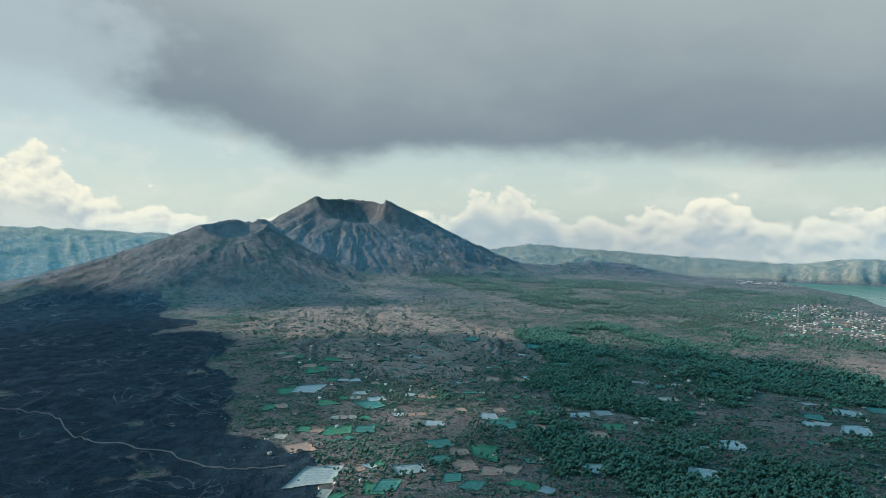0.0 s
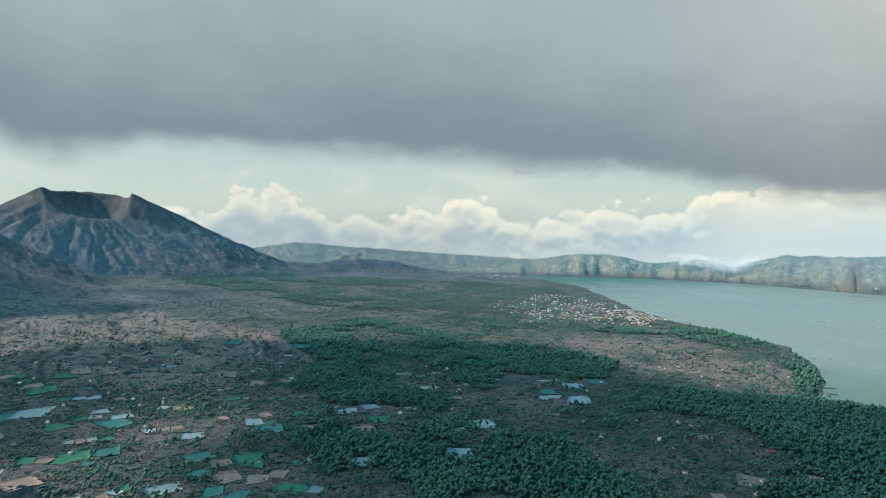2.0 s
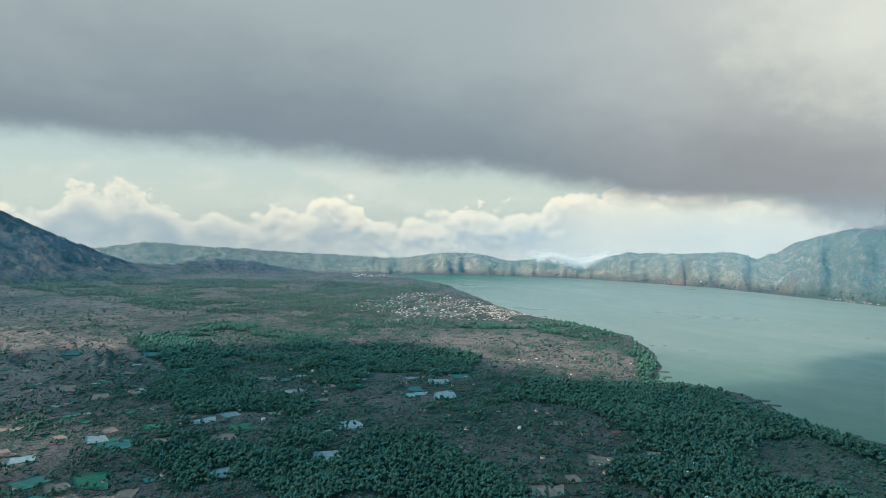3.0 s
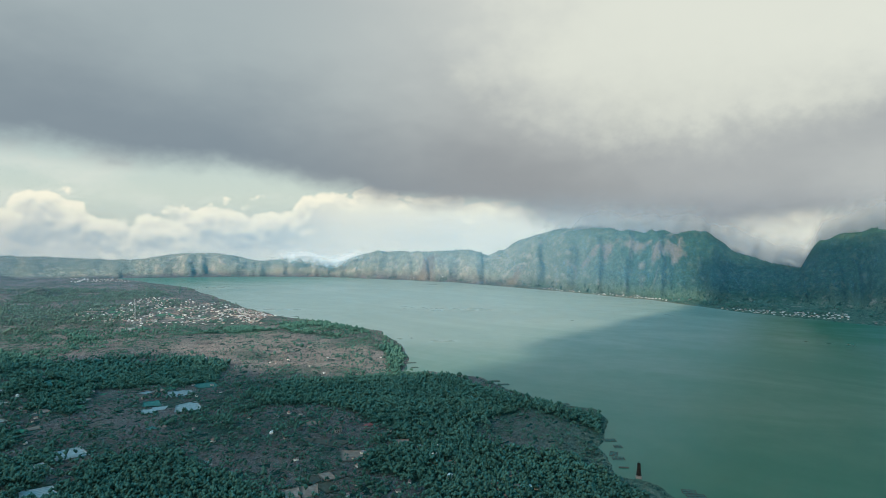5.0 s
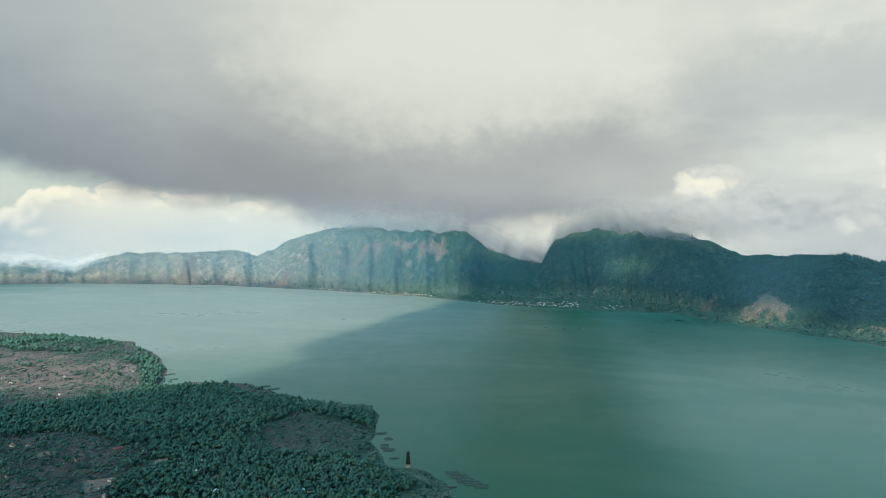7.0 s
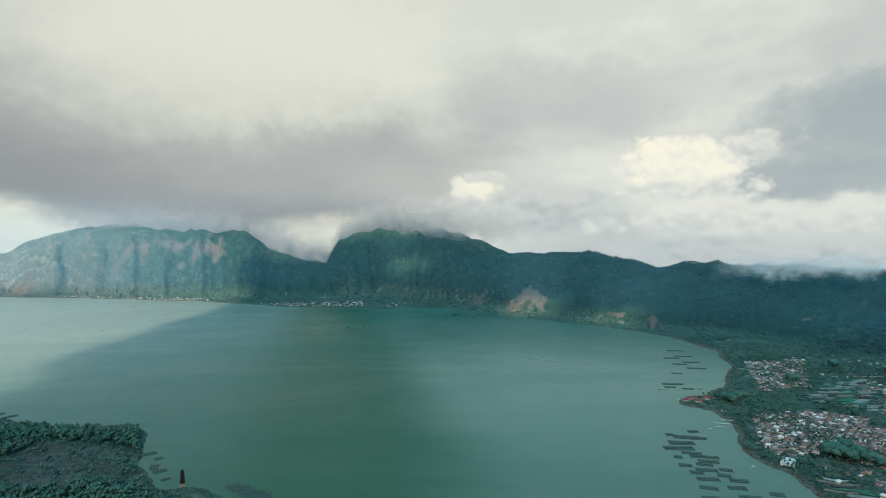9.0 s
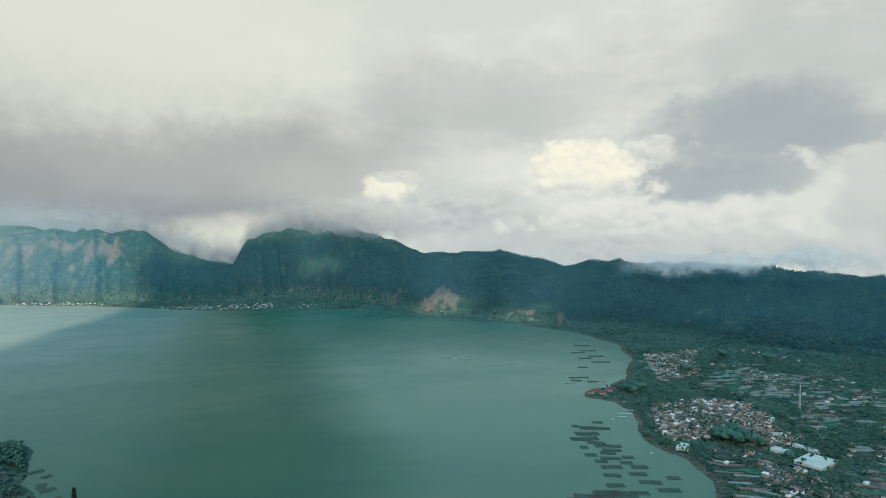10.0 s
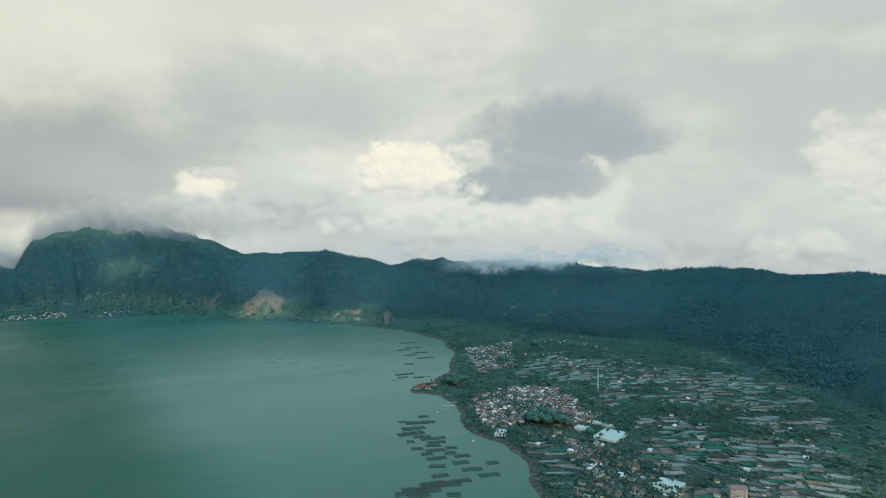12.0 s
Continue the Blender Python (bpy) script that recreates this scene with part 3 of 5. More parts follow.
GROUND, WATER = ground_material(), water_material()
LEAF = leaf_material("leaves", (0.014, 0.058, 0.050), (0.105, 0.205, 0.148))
# paler copy of the leaves: sunlight is put into their colour
LEAF_PAINTED_LIT = leaf_material("leaves_painted_lit", (0.030, 0.075, 0.062), (0.155, 0.205, 0.150))
# needles of the pines; also the shade-toned leaves of the eastern wall
PINE_AND_SHADE = leaf_material("pine_and_shaded_leaves", (0.006, 0.034, 0.036), (0.060, 0.128, 0.098))


# ---- the land: one sheet of polar cells, finer in the open country ----
def build_land():
    az = np.concatenate([np.arange(-48, -34, 0.25), np.arange(-34, 6, 0.13), np.arange(6, 164, 0.18), np.arange(164, 312, 2.0)])
    rr = np.concatenate([[40, 150, 280, 400], np.geomspace(480, 1500, 120), np.arange(1508, 2400, 9), np.arange(2400, 4975, 15)])
    A, Rr = np.meshgrid(np.radians(az), rr)
    x, y = Rr * np.sin(A), Rr * np.cos(A)
    h, lava, brown, woods, rock, scarp, scar, green, fold = land(x, y)
    n, k = len(rr), len(az)
    verts = np.stack([x, y, h], -1).reshape(-1, 3)
    i, j = np.meshgrid(np.arange(n - 1), np.arange(k), indexing="ij")
    j2 = (j + 1) % k
    faces = np.stack([i * k + j, i * k + j2, (i + 1) * k + j2, (i + 1) * k + j], -1).reshape(-1, 4)
    faces = faces[:, ::-1]
    me = grid_mesh("ground", verts, faces, GROUND)
    for name, v in (("lava", lava), ("brown", brown), ("woods", woods), ("rock", rock), ("scarp", scarp), ("scar", scar), ("green", green), ("flow", fold)):
        me.attributes.new(name, "FLOAT", "POINT").data.foreach_set("value", v.astype(np.float32).ravel())
    tagged(new("ground", me), "brown volcanic caldera floor rising to craters and forested walls", "ground", kind="structure")
    bm = bmesh.new()
    bm.faces.new([bm.verts.new(bearing(a, r)) for a, r in ((100, 400), (60, 500), (36, 1500), (24, 4800), (45, 4800), (70, 3900), (100, 3000), (125, 2100), (140, 500))][::-1])
    me = bpy.data.meshes.new("water")
    bm.to_mesh(me)
    bm.free()
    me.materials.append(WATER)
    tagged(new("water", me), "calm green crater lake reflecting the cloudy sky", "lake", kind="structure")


build_land()

# ---- more materials ----
def plain(name, a, b, scale=0.5, rough=0.8, relief=0.3):
    """A surface of two tones, mottled at two sizes."""
    mt, g, bsdf, pos = material(name, rough)
    k = g.m("ADD", g.m("MULTIPLY", g.noise(pos, scale, 5, 0.65), 0.7), g.m("MULTIPLY", g.noise(pos, scale * 0.13, 3, 0.5), 0.5))
    g.put(bsdf.inputs["Base Color"], g.mix(g.ramp(k, 0.4, 0.8), a, b))
    bump(g, bsdf, k, relief, 0.3)
    return mt


def varied(name, tones, island, rough=0.75):
    """One of several colours for each object, or for each island of a joined mesh."""
    mt, g, bsdf, pos = material(name, rough)
    if island:
        pick = mt.node_tree.nodes.new("ShaderNodeNewGeometry").outputs["Random Per Island"]
    else:
        pick = mt.node_tree.nodes.new("ShaderNodeObjectInfo").outputs["Random"]
    col = tones[0]
    for i, tone in enumerate(tones[1:], 1):
        col = g.mix(g.m("GREATER_THAN", pick, i / len(tones)), col, tone)
    g.put(bsdf.inputs["Base Color"], g.mix(g.ramp(g.noise(pos, 0.8, 4, 0.7), 0.35, 0.7, 0.0, 0.45), col, (0.10, 0.09, 0.08)))
    return mt


ROOFS = [(0.10, 0.075, 0.07), (0.22, 0.13, 0.11), (0.09, 0.085, 0.085), (0.27, 0.17, 0.15), (0.14, 0.10, 0.085), (0.30, 0.30, 0.29), (0.07, 0.07, 0.075), (0.20, 0.11, 0.09),
         (0.62, 0.62, 0.60), (0.11, 0.09, 0.09), (0.24, 0.19, 0.19)]
WALLS = [(0.55, 0.52, 0.46), (0.42, 0.36, 0.30), (0.62, 0.60, 0.56), (0.30, 0.27, 0.24), (0.66, 0.62, 0.52)]
ROOF, ROOF_FAR = varied("roof_tiles", ROOFS, False), varied("far_roofs", ROOFS + [(0.5, 0.49, 0.47)], True)
WALL, WALL_FAR = varied("rendered_wall", WALLS, False), varied("far_walls", WALLS, True)
BARK = plain("bark", (0.06, 0.045, 0.035), (0.12, 0.09, 0.07))
TIMBER = plain("weathered_timber", (0.045, 0.04, 0.036), (0.10, 0.09, 0.075), 1.5)
NETTING = plain("dark_net", (0.03, 0.085, 0.075), (0.06, 0.125, 0.105), 2.0, 0.9)
DOORWOOD = plain("door_wood", (0.06, 0.035, 0.02), (0.12, 0.07, 0.04), 3.0)
GLASS = plain("dark_glass", (0.015, 0.02, 0.022), (0.03, 0.035, 0.04), 1.0, 0.15, 0.0)
STEEL = plain("painted_steel", (0.35, 0.34, 0.33), (0.5, 0.48, 0.46), 1.0, 0.5)
THATCH = plain("black_palm_thatch", (0.012, 0.011, 0.010), (0.03, 0.027, 0.024), 2.0, 0.95)
STONE = plain("carved_stone", (0.14, 0.125, 0.11), (0.27, 0.24, 0.21), 0.8)
TRACK = plain("worn_track", (0.07, 0.08, 0.085), (0.13, 0.14, 0.14), 0.1, 0.95)
RED_TILE = plain("red_tile_roof", (0.14, 0.045, 0.045), (0.22, 0.075, 0.07), 1.0)


def crop_material(name, a, b, gap, pitch, rough=0.85):
    """Beds in rows with furrows between."""
    mt, g, bsdf, pos = material(name, rough)
    at = mt.node_tree.nodes.new("ShaderNodeTexCoord").outputs["Object"]
    sep = mt.node_tree.nodes.new("ShaderNodeSeparateXYZ")
    mt.node_tree.links.new(at, sep.inputs[0])
    wave = g.m("SINE", g.m("MULTIPLY", g.m("ADD", sep.outputs[1], g.m("MULTIPLY", g.noise(pos, 0.2, 2), 0.8)), 6.283 / pitch))
    tone = g.mix(g.ramp(g.noise(pos, 0.22, 4, 0.6), 0.35, 0.7), a, b)
    info = mt.node_tree.nodes.new("ShaderNodeObjectInfo").outputs["Random"]
    tone = g.mix(g.m("MULTIPLY", info, 0.45), tone, gap)
    g.put(bsdf.inputs["Base Color"], g.mix(g.ramp(wave, 0.1, 0.8), tone, g.mix(0.45, tone, gap)))
    bump(g, bsdf, wave, 0.4, 0.3)
    return mt


SHEETS = {
    "white": (crop_material("plastic_sheet", (0.15, 0.20, 0.21), (0.26, 0.31, 0.31), (0.10, 0.12, 0.12), 5.0, 0.45), "field under pale grey plastic sheets", "netted_field", "field"),
    "teal": (crop_material("green_netting", (0.025, 0.10, 0.090), (0.055, 0.155, 0.135), (0.03, 0.08, 0.07), 6.0, 0.7), "field under blue-green shade netting", "netted_field", "field"),
    "green": (crop_material("green_crop", (0.015, 0.10, 0.065), (0.035, 0.15, 0.09), (0.05, 0.09, 0.06), 3.0), "plot of low dark green vegetables", "vegetable_plot", "field"),
    "soil": (crop_material("tilled_soil", (0.17, 0.12, 0.10), (0.27, 0.20, 0.165), (0.10, 0.08, 0.065), 3.0), "bare tilled reddish-brown plot", "tilled_plot", "field"),
    "grey": (crop_material("mulched_beds", (0.18, 0.185, 0.165), (0.31, 0.30, 0.265), (0.07, 0.10, 0.085), 3.0), "plot of mulched grey vegetable beds", "vegetable_plot", "field"),
    "dark": (crop_material("wet_soil", (0.05, 0.045, 0.042), (0.085, 0.075, 0.065), (0.03, 0.045, 0.03), 3.0), "plot of dark freshly dug soil", "tilled_plot", "field")}

# ---- where the plots lie: bearing, distance, width ----
PLOTS = {
    "white": [(-0.89, 922, 30), (4.19, 962, 26), (-7.64, 1090, 30), (-12.5, 1118, 48), (25.91, 1178, 25), (24.98, 910, 40), (31.72, 1078, 22), (33.97, 1070, 38), (33.41, 1154, 40),
              (-11.83, 734, 50), (-3.24, 742, 36), (13.72, 766, 31), (23.0, 786, 34), (22.77, 878, 28), (-6.35, 1050, 30), (30.9, 1066, 22), (14.6, 1010, 26)],
    "teal": [(-0.47, 830, 34), (-0.43, 774, 26), (2.63, 698, 24), (0.73, 718, 22), (-6.87, 1020, 38), (5.76, 922, 40), (10.94, 1330, 44), (8.38, 1510, 44), (-8.66, 1238, 20),
             (31.14, 1110, 26), (-5.36, 698, 26), (-7.41, 906, 30), (2.64, 1578, 40), (32.95, 1270, 38), (35.4, 1202, 38)],
    "green": [(3.75, 802, 38), (-6.67, 692, 24), (-11.73, 1266, 42), (-11.0, 1030, 33), (-14.26, 1118, 34), (-10.2, 1354, 40), (4.98, 950, 30), (15.45, 940, 33), (8.37, 985, 27), (-9.74, 906, 36)],
    "soil": [(1.9, 756, 28), (4.43, 742, 27), (6.27, 750, 21), (-9.17, 1374, 37), (-13.4, 834, 37), (14.22, 890, 38), (-12.33, 1302, 35), (1.83, 1262, 44), (9.14, 906, 33), (4.46, 1198, 33),
             (44.4, 914, 24), (48.4, 782, 36), (1.4, 800, 26)]}


def spread_plots():
    """All plots: those by hand, then rows of them filling the farmed ground."""
    rng = np.random.default_rng(3)
    made = []
    for kind, rows in PLOTS.items():
        for a, r, w in rows:
            made.append((kind, a, r, w, w * rng.uniform(0.8, 1.35), rng.uniform(-22, 22)))

    def free(a, r, gap):
        x, y = bearing(a, r)[:2]
        return all((x - bearing(b, q)[0]) ** 2 + (y - bearing(b, q)[1]) ** 2 > (gap + 0.62 * max(w, d)) ** 2 for _, b, q, w, d, _ in made)

    # small plots on the old lava and in the clearings
    for a0, a1, r0, r1, n, kinds in ((-16, 9, 680, 1480, 70, ("green", "soil", "teal", "grey", "green", "soil", "white")), (9, 37, 960, 1300, 40, ("grey", "soil", "teal", "green", "white")),
                                     (26, 36, 1950, 2600, 40, ("green", "grey", "soil")), (42, 62, 680, 1000, 10, ("soil", "dark"))):
        for _ in range(n):
            a, r = rng.uniform(a0, a1), math.sqrt(rng.uniform(r0 ** 2, r1 ** 2))
            w = rng.uniform(10, 22) * (1.4 if r > 1900 else 1)
            d, turn = w * rng.uniform(1.0, 1.8), rng.uniform(-35, 35)
            if free(a, r, 0.62 * d):
                for k in range(int(rng.integers(1, 4))):
                    x, y = bearing(a, r)[:2]
                    c = radians(-a + turn)
                    x, y = x + k * (w + 1.0) * math.cos(c), y + k * (w + 1.0) * math.sin(c)
                    b = math.degrees(math.atan2(x, y))
                    made.append((kinds[rng.integers(len(kinds))], b, math.hypot(x, y), w, d * rng.uniform(0.75, 1.0), turn - a + b))
    # long strips by the southern village
    for ring, step, wide, deep, skew, kinds in (
            ([(129.2, 872), (131.6, 880), (134.6, 846), (134.6, 770), (134.6, 716), (131.9, 700), (131.2, 790)], 8.0, (26, 52), 6.8, 0, ("grey", "dark", "green", "grey", "soil", "dark", "grey", "white")),
            ([(123.3, 1560), (124.2, 1560), (125.2, 1362), (124.2, 1322)], 8, (16, 30), 6.8, 0, ("green", "grey", "green")),
            ([(128.8, 1500), (133, 1540), (143, 1400), (151, 1330), (155.5, 1050), (156.5, 760), (146, 690), (139.5, 800), (140.5, 960), (136.6, 1040), (133.6, 1200), (128.6, 1240)], 12.6, (14, 36), 11.2, 28,
             ("grey", "green", "soil", "grey", "soil", "green", "grey", "dark", "grey"))):
        ring = plan(ring)
        lo, hi = ring.min(0), ring.max(0)
        mid = ring.mean(0)
        az = math.degrees(math.atan2(mid[0], mid[1])) + skew
        ux, uy = math.cos(radians(az)), -math.sin(radians(az))
        span = float(np.hypot(*(hi - lo)))
        v = -span / 2
        while v < span / 2:
            u = -span / 2 + rng.uniform(0, 20)
            while u < span / 2:
                w = rng.uniform(*wide)
                x, y = mid[0] + ux * (u + w / 2) - uy * v, mid[1] + uy * (u + w / 2) + ux * v
                inside = signed(np.array([x]), np.array([y]), ring)[0] > w * 0.25
                if inside and vnoise(np.array([x / 75]), np.array([y / 75]), 5)[0] < 0.6:
                    a, r = math.degrees(math.atan2(x, y)), math.hypot(x, y)
                    made.append((kinds[rng.integers(len(kinds))], a, r, w - 1.5, deep, az - a + rng.uniform(-7, 7)))
                u += w + (1 if rng.random() < 0.8 else 10)
            v += step
    return made


ALL_PLOTS = spread_plots()
PLOT_XY = np.array([(*bearing(a, r)[:2], 0.5 * max(w, d)) for _, a, r, w, d, _ in ALL_PLOTS])


def clear_of_plots(x, y):
    ok = np.ones(len(x), bool)
    for px, py, q in PLOT_XY:
        ok &= (x - px) ** 2 + (y - py) ** 2 > (q * 0.85) ** 2
    return ok

# ---- trees ----
ICO = [(0, 0, -1), (0.72, -0.53, -0.45), (-0.28, -0.85, -0.45), (-0.89, 0, -0.45), (-0.28, 0.85, -0.45), (0.72, 0.53, -0.45),
       (0.28, -0.85, 0.45), (-0.72, -0.53, 0.45), (-0.72, 0.53, 0.45), (0.28, 0.85, 0.45), (0.89, 0, 0.45), (0, 0, 1)]
ICO_FACES = [(0, 1, 2), (1, 0, 5), (0, 2, 3), (0, 3, 4), (0, 4, 5), (1, 5, 10), (2, 1, 6), (3, 2, 7), (4, 3, 8), (5, 4, 9),
             (1, 10, 6), (2, 6, 7), (3, 7, 8), (4, 8, 9), (5, 9, 10), (6, 10, 11), (7, 6, 11), (8, 7, 11), (9, 8, 11), (10, 9, 11)]
dice = np.random.default_rng(7)


OCTA = [(0, 0, -1), (1, 0, 0), (0, 1, 0), (-1, 0, 0), (0, -1, 0), (0, 0, 1)]
OCTA_FACES = [(0, 2, 1), (0, 3, 2), (0, 4, 3), (0, 1, 4), (5, 1, 2), (5, 2, 3), (5, 3, 4), (5, 4, 1)]


def lumpy(count, spread, tall, coarse=False):
    """A crown of leaf clumps about 1 wide and `tall` high, standing on z = 0.25."""
    vs, fs = [], []
    for i in range(count):
        ring = 0 if count == 1 else spread * (0.35 + 0.65 * dice.random())
        a = i * 2.4 + dice.random()
        c = np.array([ring * math.cos(a), ring * math.sin(a), 0.25 + tall * (0.35 + 0.4 * dice.random())])
        s = np.array([1, 1, 0.85]) * (0.5 if count == 1 else 0.24 + 0.14 * dice.random()) * (0.8 + 0.3 * dice.random())
        shell, skin = (OCTA, OCTA_FACES) if coarse else (ICO, ICO_FACES)
        v = np.array(shell) * (0.75 + 0.5 * dice.random((len(shell), 1))) * s + c
        fs.append(np.array(skin) + len(shell) * i)
        vs.append(v)
    return np.concatenate(vs), np.concatenate(fs)


def spire(tiers):
    """A conifer of stacked ragged skirts, 1 high."""
    vs, fs, n = [], [], 0
    for k in range(tiers):
        z0, z1 = 0.12 + 0.8 * k / tiers, 0.12 + 0.8 * (k + 1.5) / tiers
        w = 0.23 * (1 - 0.75 * k / tiers)
        a0 = dice.random() * 6
        ring = [(w * (0.75 + 0.5 * dice.random()) * math.cos(a0 + i * 1.257), w * (0.75 + 0.5 * dice.random()) * math.sin(a0 + i * 1.257), z0 - 0.05 * dice.random()) for i in range(5)]
        vs += ring + [(0, 0, min(z1, 1.0))]
        fs += [(n + i, n + (i + 1) % 5, n + 5) for i in range(5)]
        n += 6
    return np.array(vs), np.array(fs)


def scatter(name, kinds, places, sizes, talls, mat, label, category):
    """Many trees too many to count, joined into one mesh."""
    vs, fs, n = [], [], 0
    pick = dice.integers(0, len(kinds), len(places))
    for i, (v, f) in enumerate(kinds):
        m = pick == i
        p, s, tl = places[m], sizes[m], talls[m]
        if not len(p):
            continue
        a = dice.random(len(p)) * 6.283
        ca, sa = np.cos(a), np.sin(a)
        X = (v[None, :, 0] * ca[:, None] - v[None, :, 1] * sa[:, None]) * s[:, None] + p[:, 0:1]
        Y = (v[None, :, 0] * sa[:, None] + v[None, :, 1] * ca[:, None]) * s[:, None] + p[:, 1:2]
        Z = v[None, :, 2] * tl[:, None] + p[:, 2:3]
        vs.append(np.stack([X, Y, Z], -1).reshape(-1, 3))
        fs.append((f[None] + (n + np.arange(len(p)) * len(v))[:, None, None]).reshape(-1, 3))
        n += len(p) * len(v)
    me = grid_mesh(name, np.concatenate(vs), np.concatenate(fs), mat)
    return tagged(new(name, me), label, category, kind="stuff")


def spots(count, a0, a1, r0, r1):
    """Random places spread evenly over a sector."""
    az = a0 + (a1 - a0) * dice.random(count)
    r = np.sqrt(r0 ** 2 + (r1 ** 2 - r0 ** 2) * dice.random(count))
    return r * np.sin(np.radians(az)), r * np.cos(np.radians(az))


def trunk_mesh(bark):
    """A tapered trunk with three limbs, 1 high."""
    bm = bmesh.new()
    for base, tip, r0, r1 in (((0, 0, -0.06), (0.02, 0.01, 0.62), 0.045, 0.022), ((0.01, 0, 0.3), (0.2, 0.08, 0.55), 0.02, 0.01),
                              ((0.01, 0, 0.36), (-0.17, 0.1, 0.6), 0.02, 0.01), ((0.01, 0, 0.42), (0.03, -0.2, 0.62), 0.018, 0.008)):
        rings = []
        for p, r in ((base, r0), (tip, r1)):
            rings.append([bm.verts.new((p[0] + r * math.cos(a * 1.0472), p[1] + r * math.sin(a * 1.0472), p[2])) for a in range(6)])
        for k in range(6):
            bm.faces.new((rings[0][k], rings[0][(k + 1) % 6], rings[1][(k + 1) % 6], rings[1][k]))
    me = bpy.data.meshes.new("trunk")
    bm.to_mesh(me)
    bm.free()
    me.materials.append(bark)
    return me


def tree_kinds(leaf, bark):
    """Six trees of the same kind, each with a trunk and a ragged crown, 1 m high and hidden under the ground until copied."""
    kinds = []
    for k in range(6):
        v, f = lumpy(15, 0.36, 0.78)
        root = new("tree")
        part("trunk", trunk_mesh(bark), root)
        part("crown", grid_mesh("crown", v, f, leaf, False), root)
        kinds.append(tagged(root, "broadleaf tree with a full dark green crown in woodland", "tree", "woodland trees"))
    return kinds


def place_trees(kinds, spots_, tall):
    """Sets the kinds down at the places, copies after the first six."""
    for i, (x, y, z) in enumerate(spots_):
        s = tall * (0.75 + 0.5 * dice.random())
        m = pose(x, y, z, 0, 0, dice.random() * 360) @ Matrix.Diagonal((s, s, s * (0.9 + 0.25 * dice.random()), 1))
        if i < len(kinds):
            kinds[i].matrix_basis = m
        else:
            ob = copy_thing(kinds[i % len(kinds)], Matrix())
            ob.matrix_basis = m


def build_woods():
    near = [lumpy(2 + k % 2, 0.28, 0.9, True) for k in range(10)]
    far = [lumpy(1, 0, 0.8, True) for _ in range(5)] + [lumpy(2, 0.3, 0.8, True) for _ in range(5)]
    pines = [spire(3) for _ in range(5)]
    single = []
    # woods and scattered trees of the caldera floor
    for name, kinds, n, sector in (("forest", near, 130000, (-12, 82, 560, 1350)), ("middle_forest", far, 60000, (-18, 56, 1350, 1960)), ("far_forest", far, 115000, (-18, 56, 1960, 3500))):
        x, y = spots(n, *sector)
        h, lava, brown, woods, rock, scarp, scar, green, fold = land(x, y)
        stray = 0.16 * sstep(fbm(x / 80, y / 80, 4, 17), 0.0, 0.4) * (h > 1.5) * (1 - 0.7 * brown)
        want = woods * 0.95
        keep = (dice.random(n) < np.maximum(want, stray * (1 - lava)) * (1 - 0.9 * rock)) & (h > 0.6) & clear_of_plots(x, y)
        p = np.stack([x, y, h], -1)[keep]
        if name == "forest":
            d = np.hypot(p[:, 0], p[:, 1])
            close = np.argsort(d)[:280]
            single = p[close]
            p = np.delete(p, close, 0)
        w = (3.2 + 5.2 * dice.random(len(p)) ** 1.6) * {"forest": 1.0, "middle_forest": 1.0, "far_forest": 1.05}[name]
        # the far woods take the leaves with sunlight in their colour
        scatter(name, kinds, p, w, w * (0.9 + 0.8 * dice.random(len(p))), LEAF_PAINTED_LIT if name == "far_forest" else LEAF, "dense dark green broadleaf woodland on the caldera floor", "forest")
    place_trees(tree_kinds(LEAF, BARK), single, 7.0)
    # bushes on the old lava and round the plots
    x, y = spots(190000, -22, 54, 640, 2100)
    h, lava, brown, woods, rock, scarp, scar, green, fold = land(x, y)
    want = (0.05 + 0.75 * sstep(fbm(x / 45, y / 45, 4, 37), 0.0, 0.45)) * (1 - 0.97 * lava) * (1 - 0.45 * brown) * (1 - 0.5 * woods)
    keep = (dice.random(len(x)) < want) & (h > 0.8) & clear_of_plots(x, y)
    p = np.stack([x, y, h - 0.6], -1)[keep]
    w = 1.8 + 3.6 * dice.random(len(p)) ** 2
    scatter("bushes", [lumpy(1, 0, 0.8, True) for _ in range(6)], p, w, w * 0.9, LEAF, "low green bushes scattered over old lava and fields", "bushes")
    # trees among the fields and houses on the southern shore
    x, y = spots(60000, 112, 158, 640, 1950)
    h, lava, brown, woods, rock, scarp, scar, green, fold = land(x, y)
    want = 0.2 + 0.7 * sstep(fbm(x / 60, y / 60, 4, 27), -0.05, 0.2)
    keep = (dice.random(len(x)) < want * (1 - scarp)) & (h > 1.0) & clear_of_plots(x, y)
    p = np.stack([x, y, h], -1)[keep]
    w = 2.8 + 4.0 * dice.random(len(p)) ** 1.5
    scatter("shore_trees", near[5:], p, w, w * (0.8 + 0.5 * dice.random(len(p))), LEAF, "green trees between vegetable plots and houses by the lake", "trees")
    x, y = spots(9000, 62, 106, 2150, 2800)
    h, lava, brown, woods, rock, scarp, scar, green, fold = land(x, y)
    keep = (dice.random(len(x)) < 0.35 * (1 - scarp)) & (h > 1.0) & (fbm(x / 90, y / 90, 3, 29) > -0.1)
    p = np.stack([x, y, h], -1)[keep]
    w = 6.0 + 6.0 * dice.random(len(p))
    scatter("foot_trees", far, p, w, w, LEAF, "dark trees along the foot of the eastern cliffs", "trees")
    # wooded walls
    x, y = spots(90000, 96, 160, 900, 2700)
    h, lava, brown, woods, rock, scarp, scar, green, fold = land(x, y)
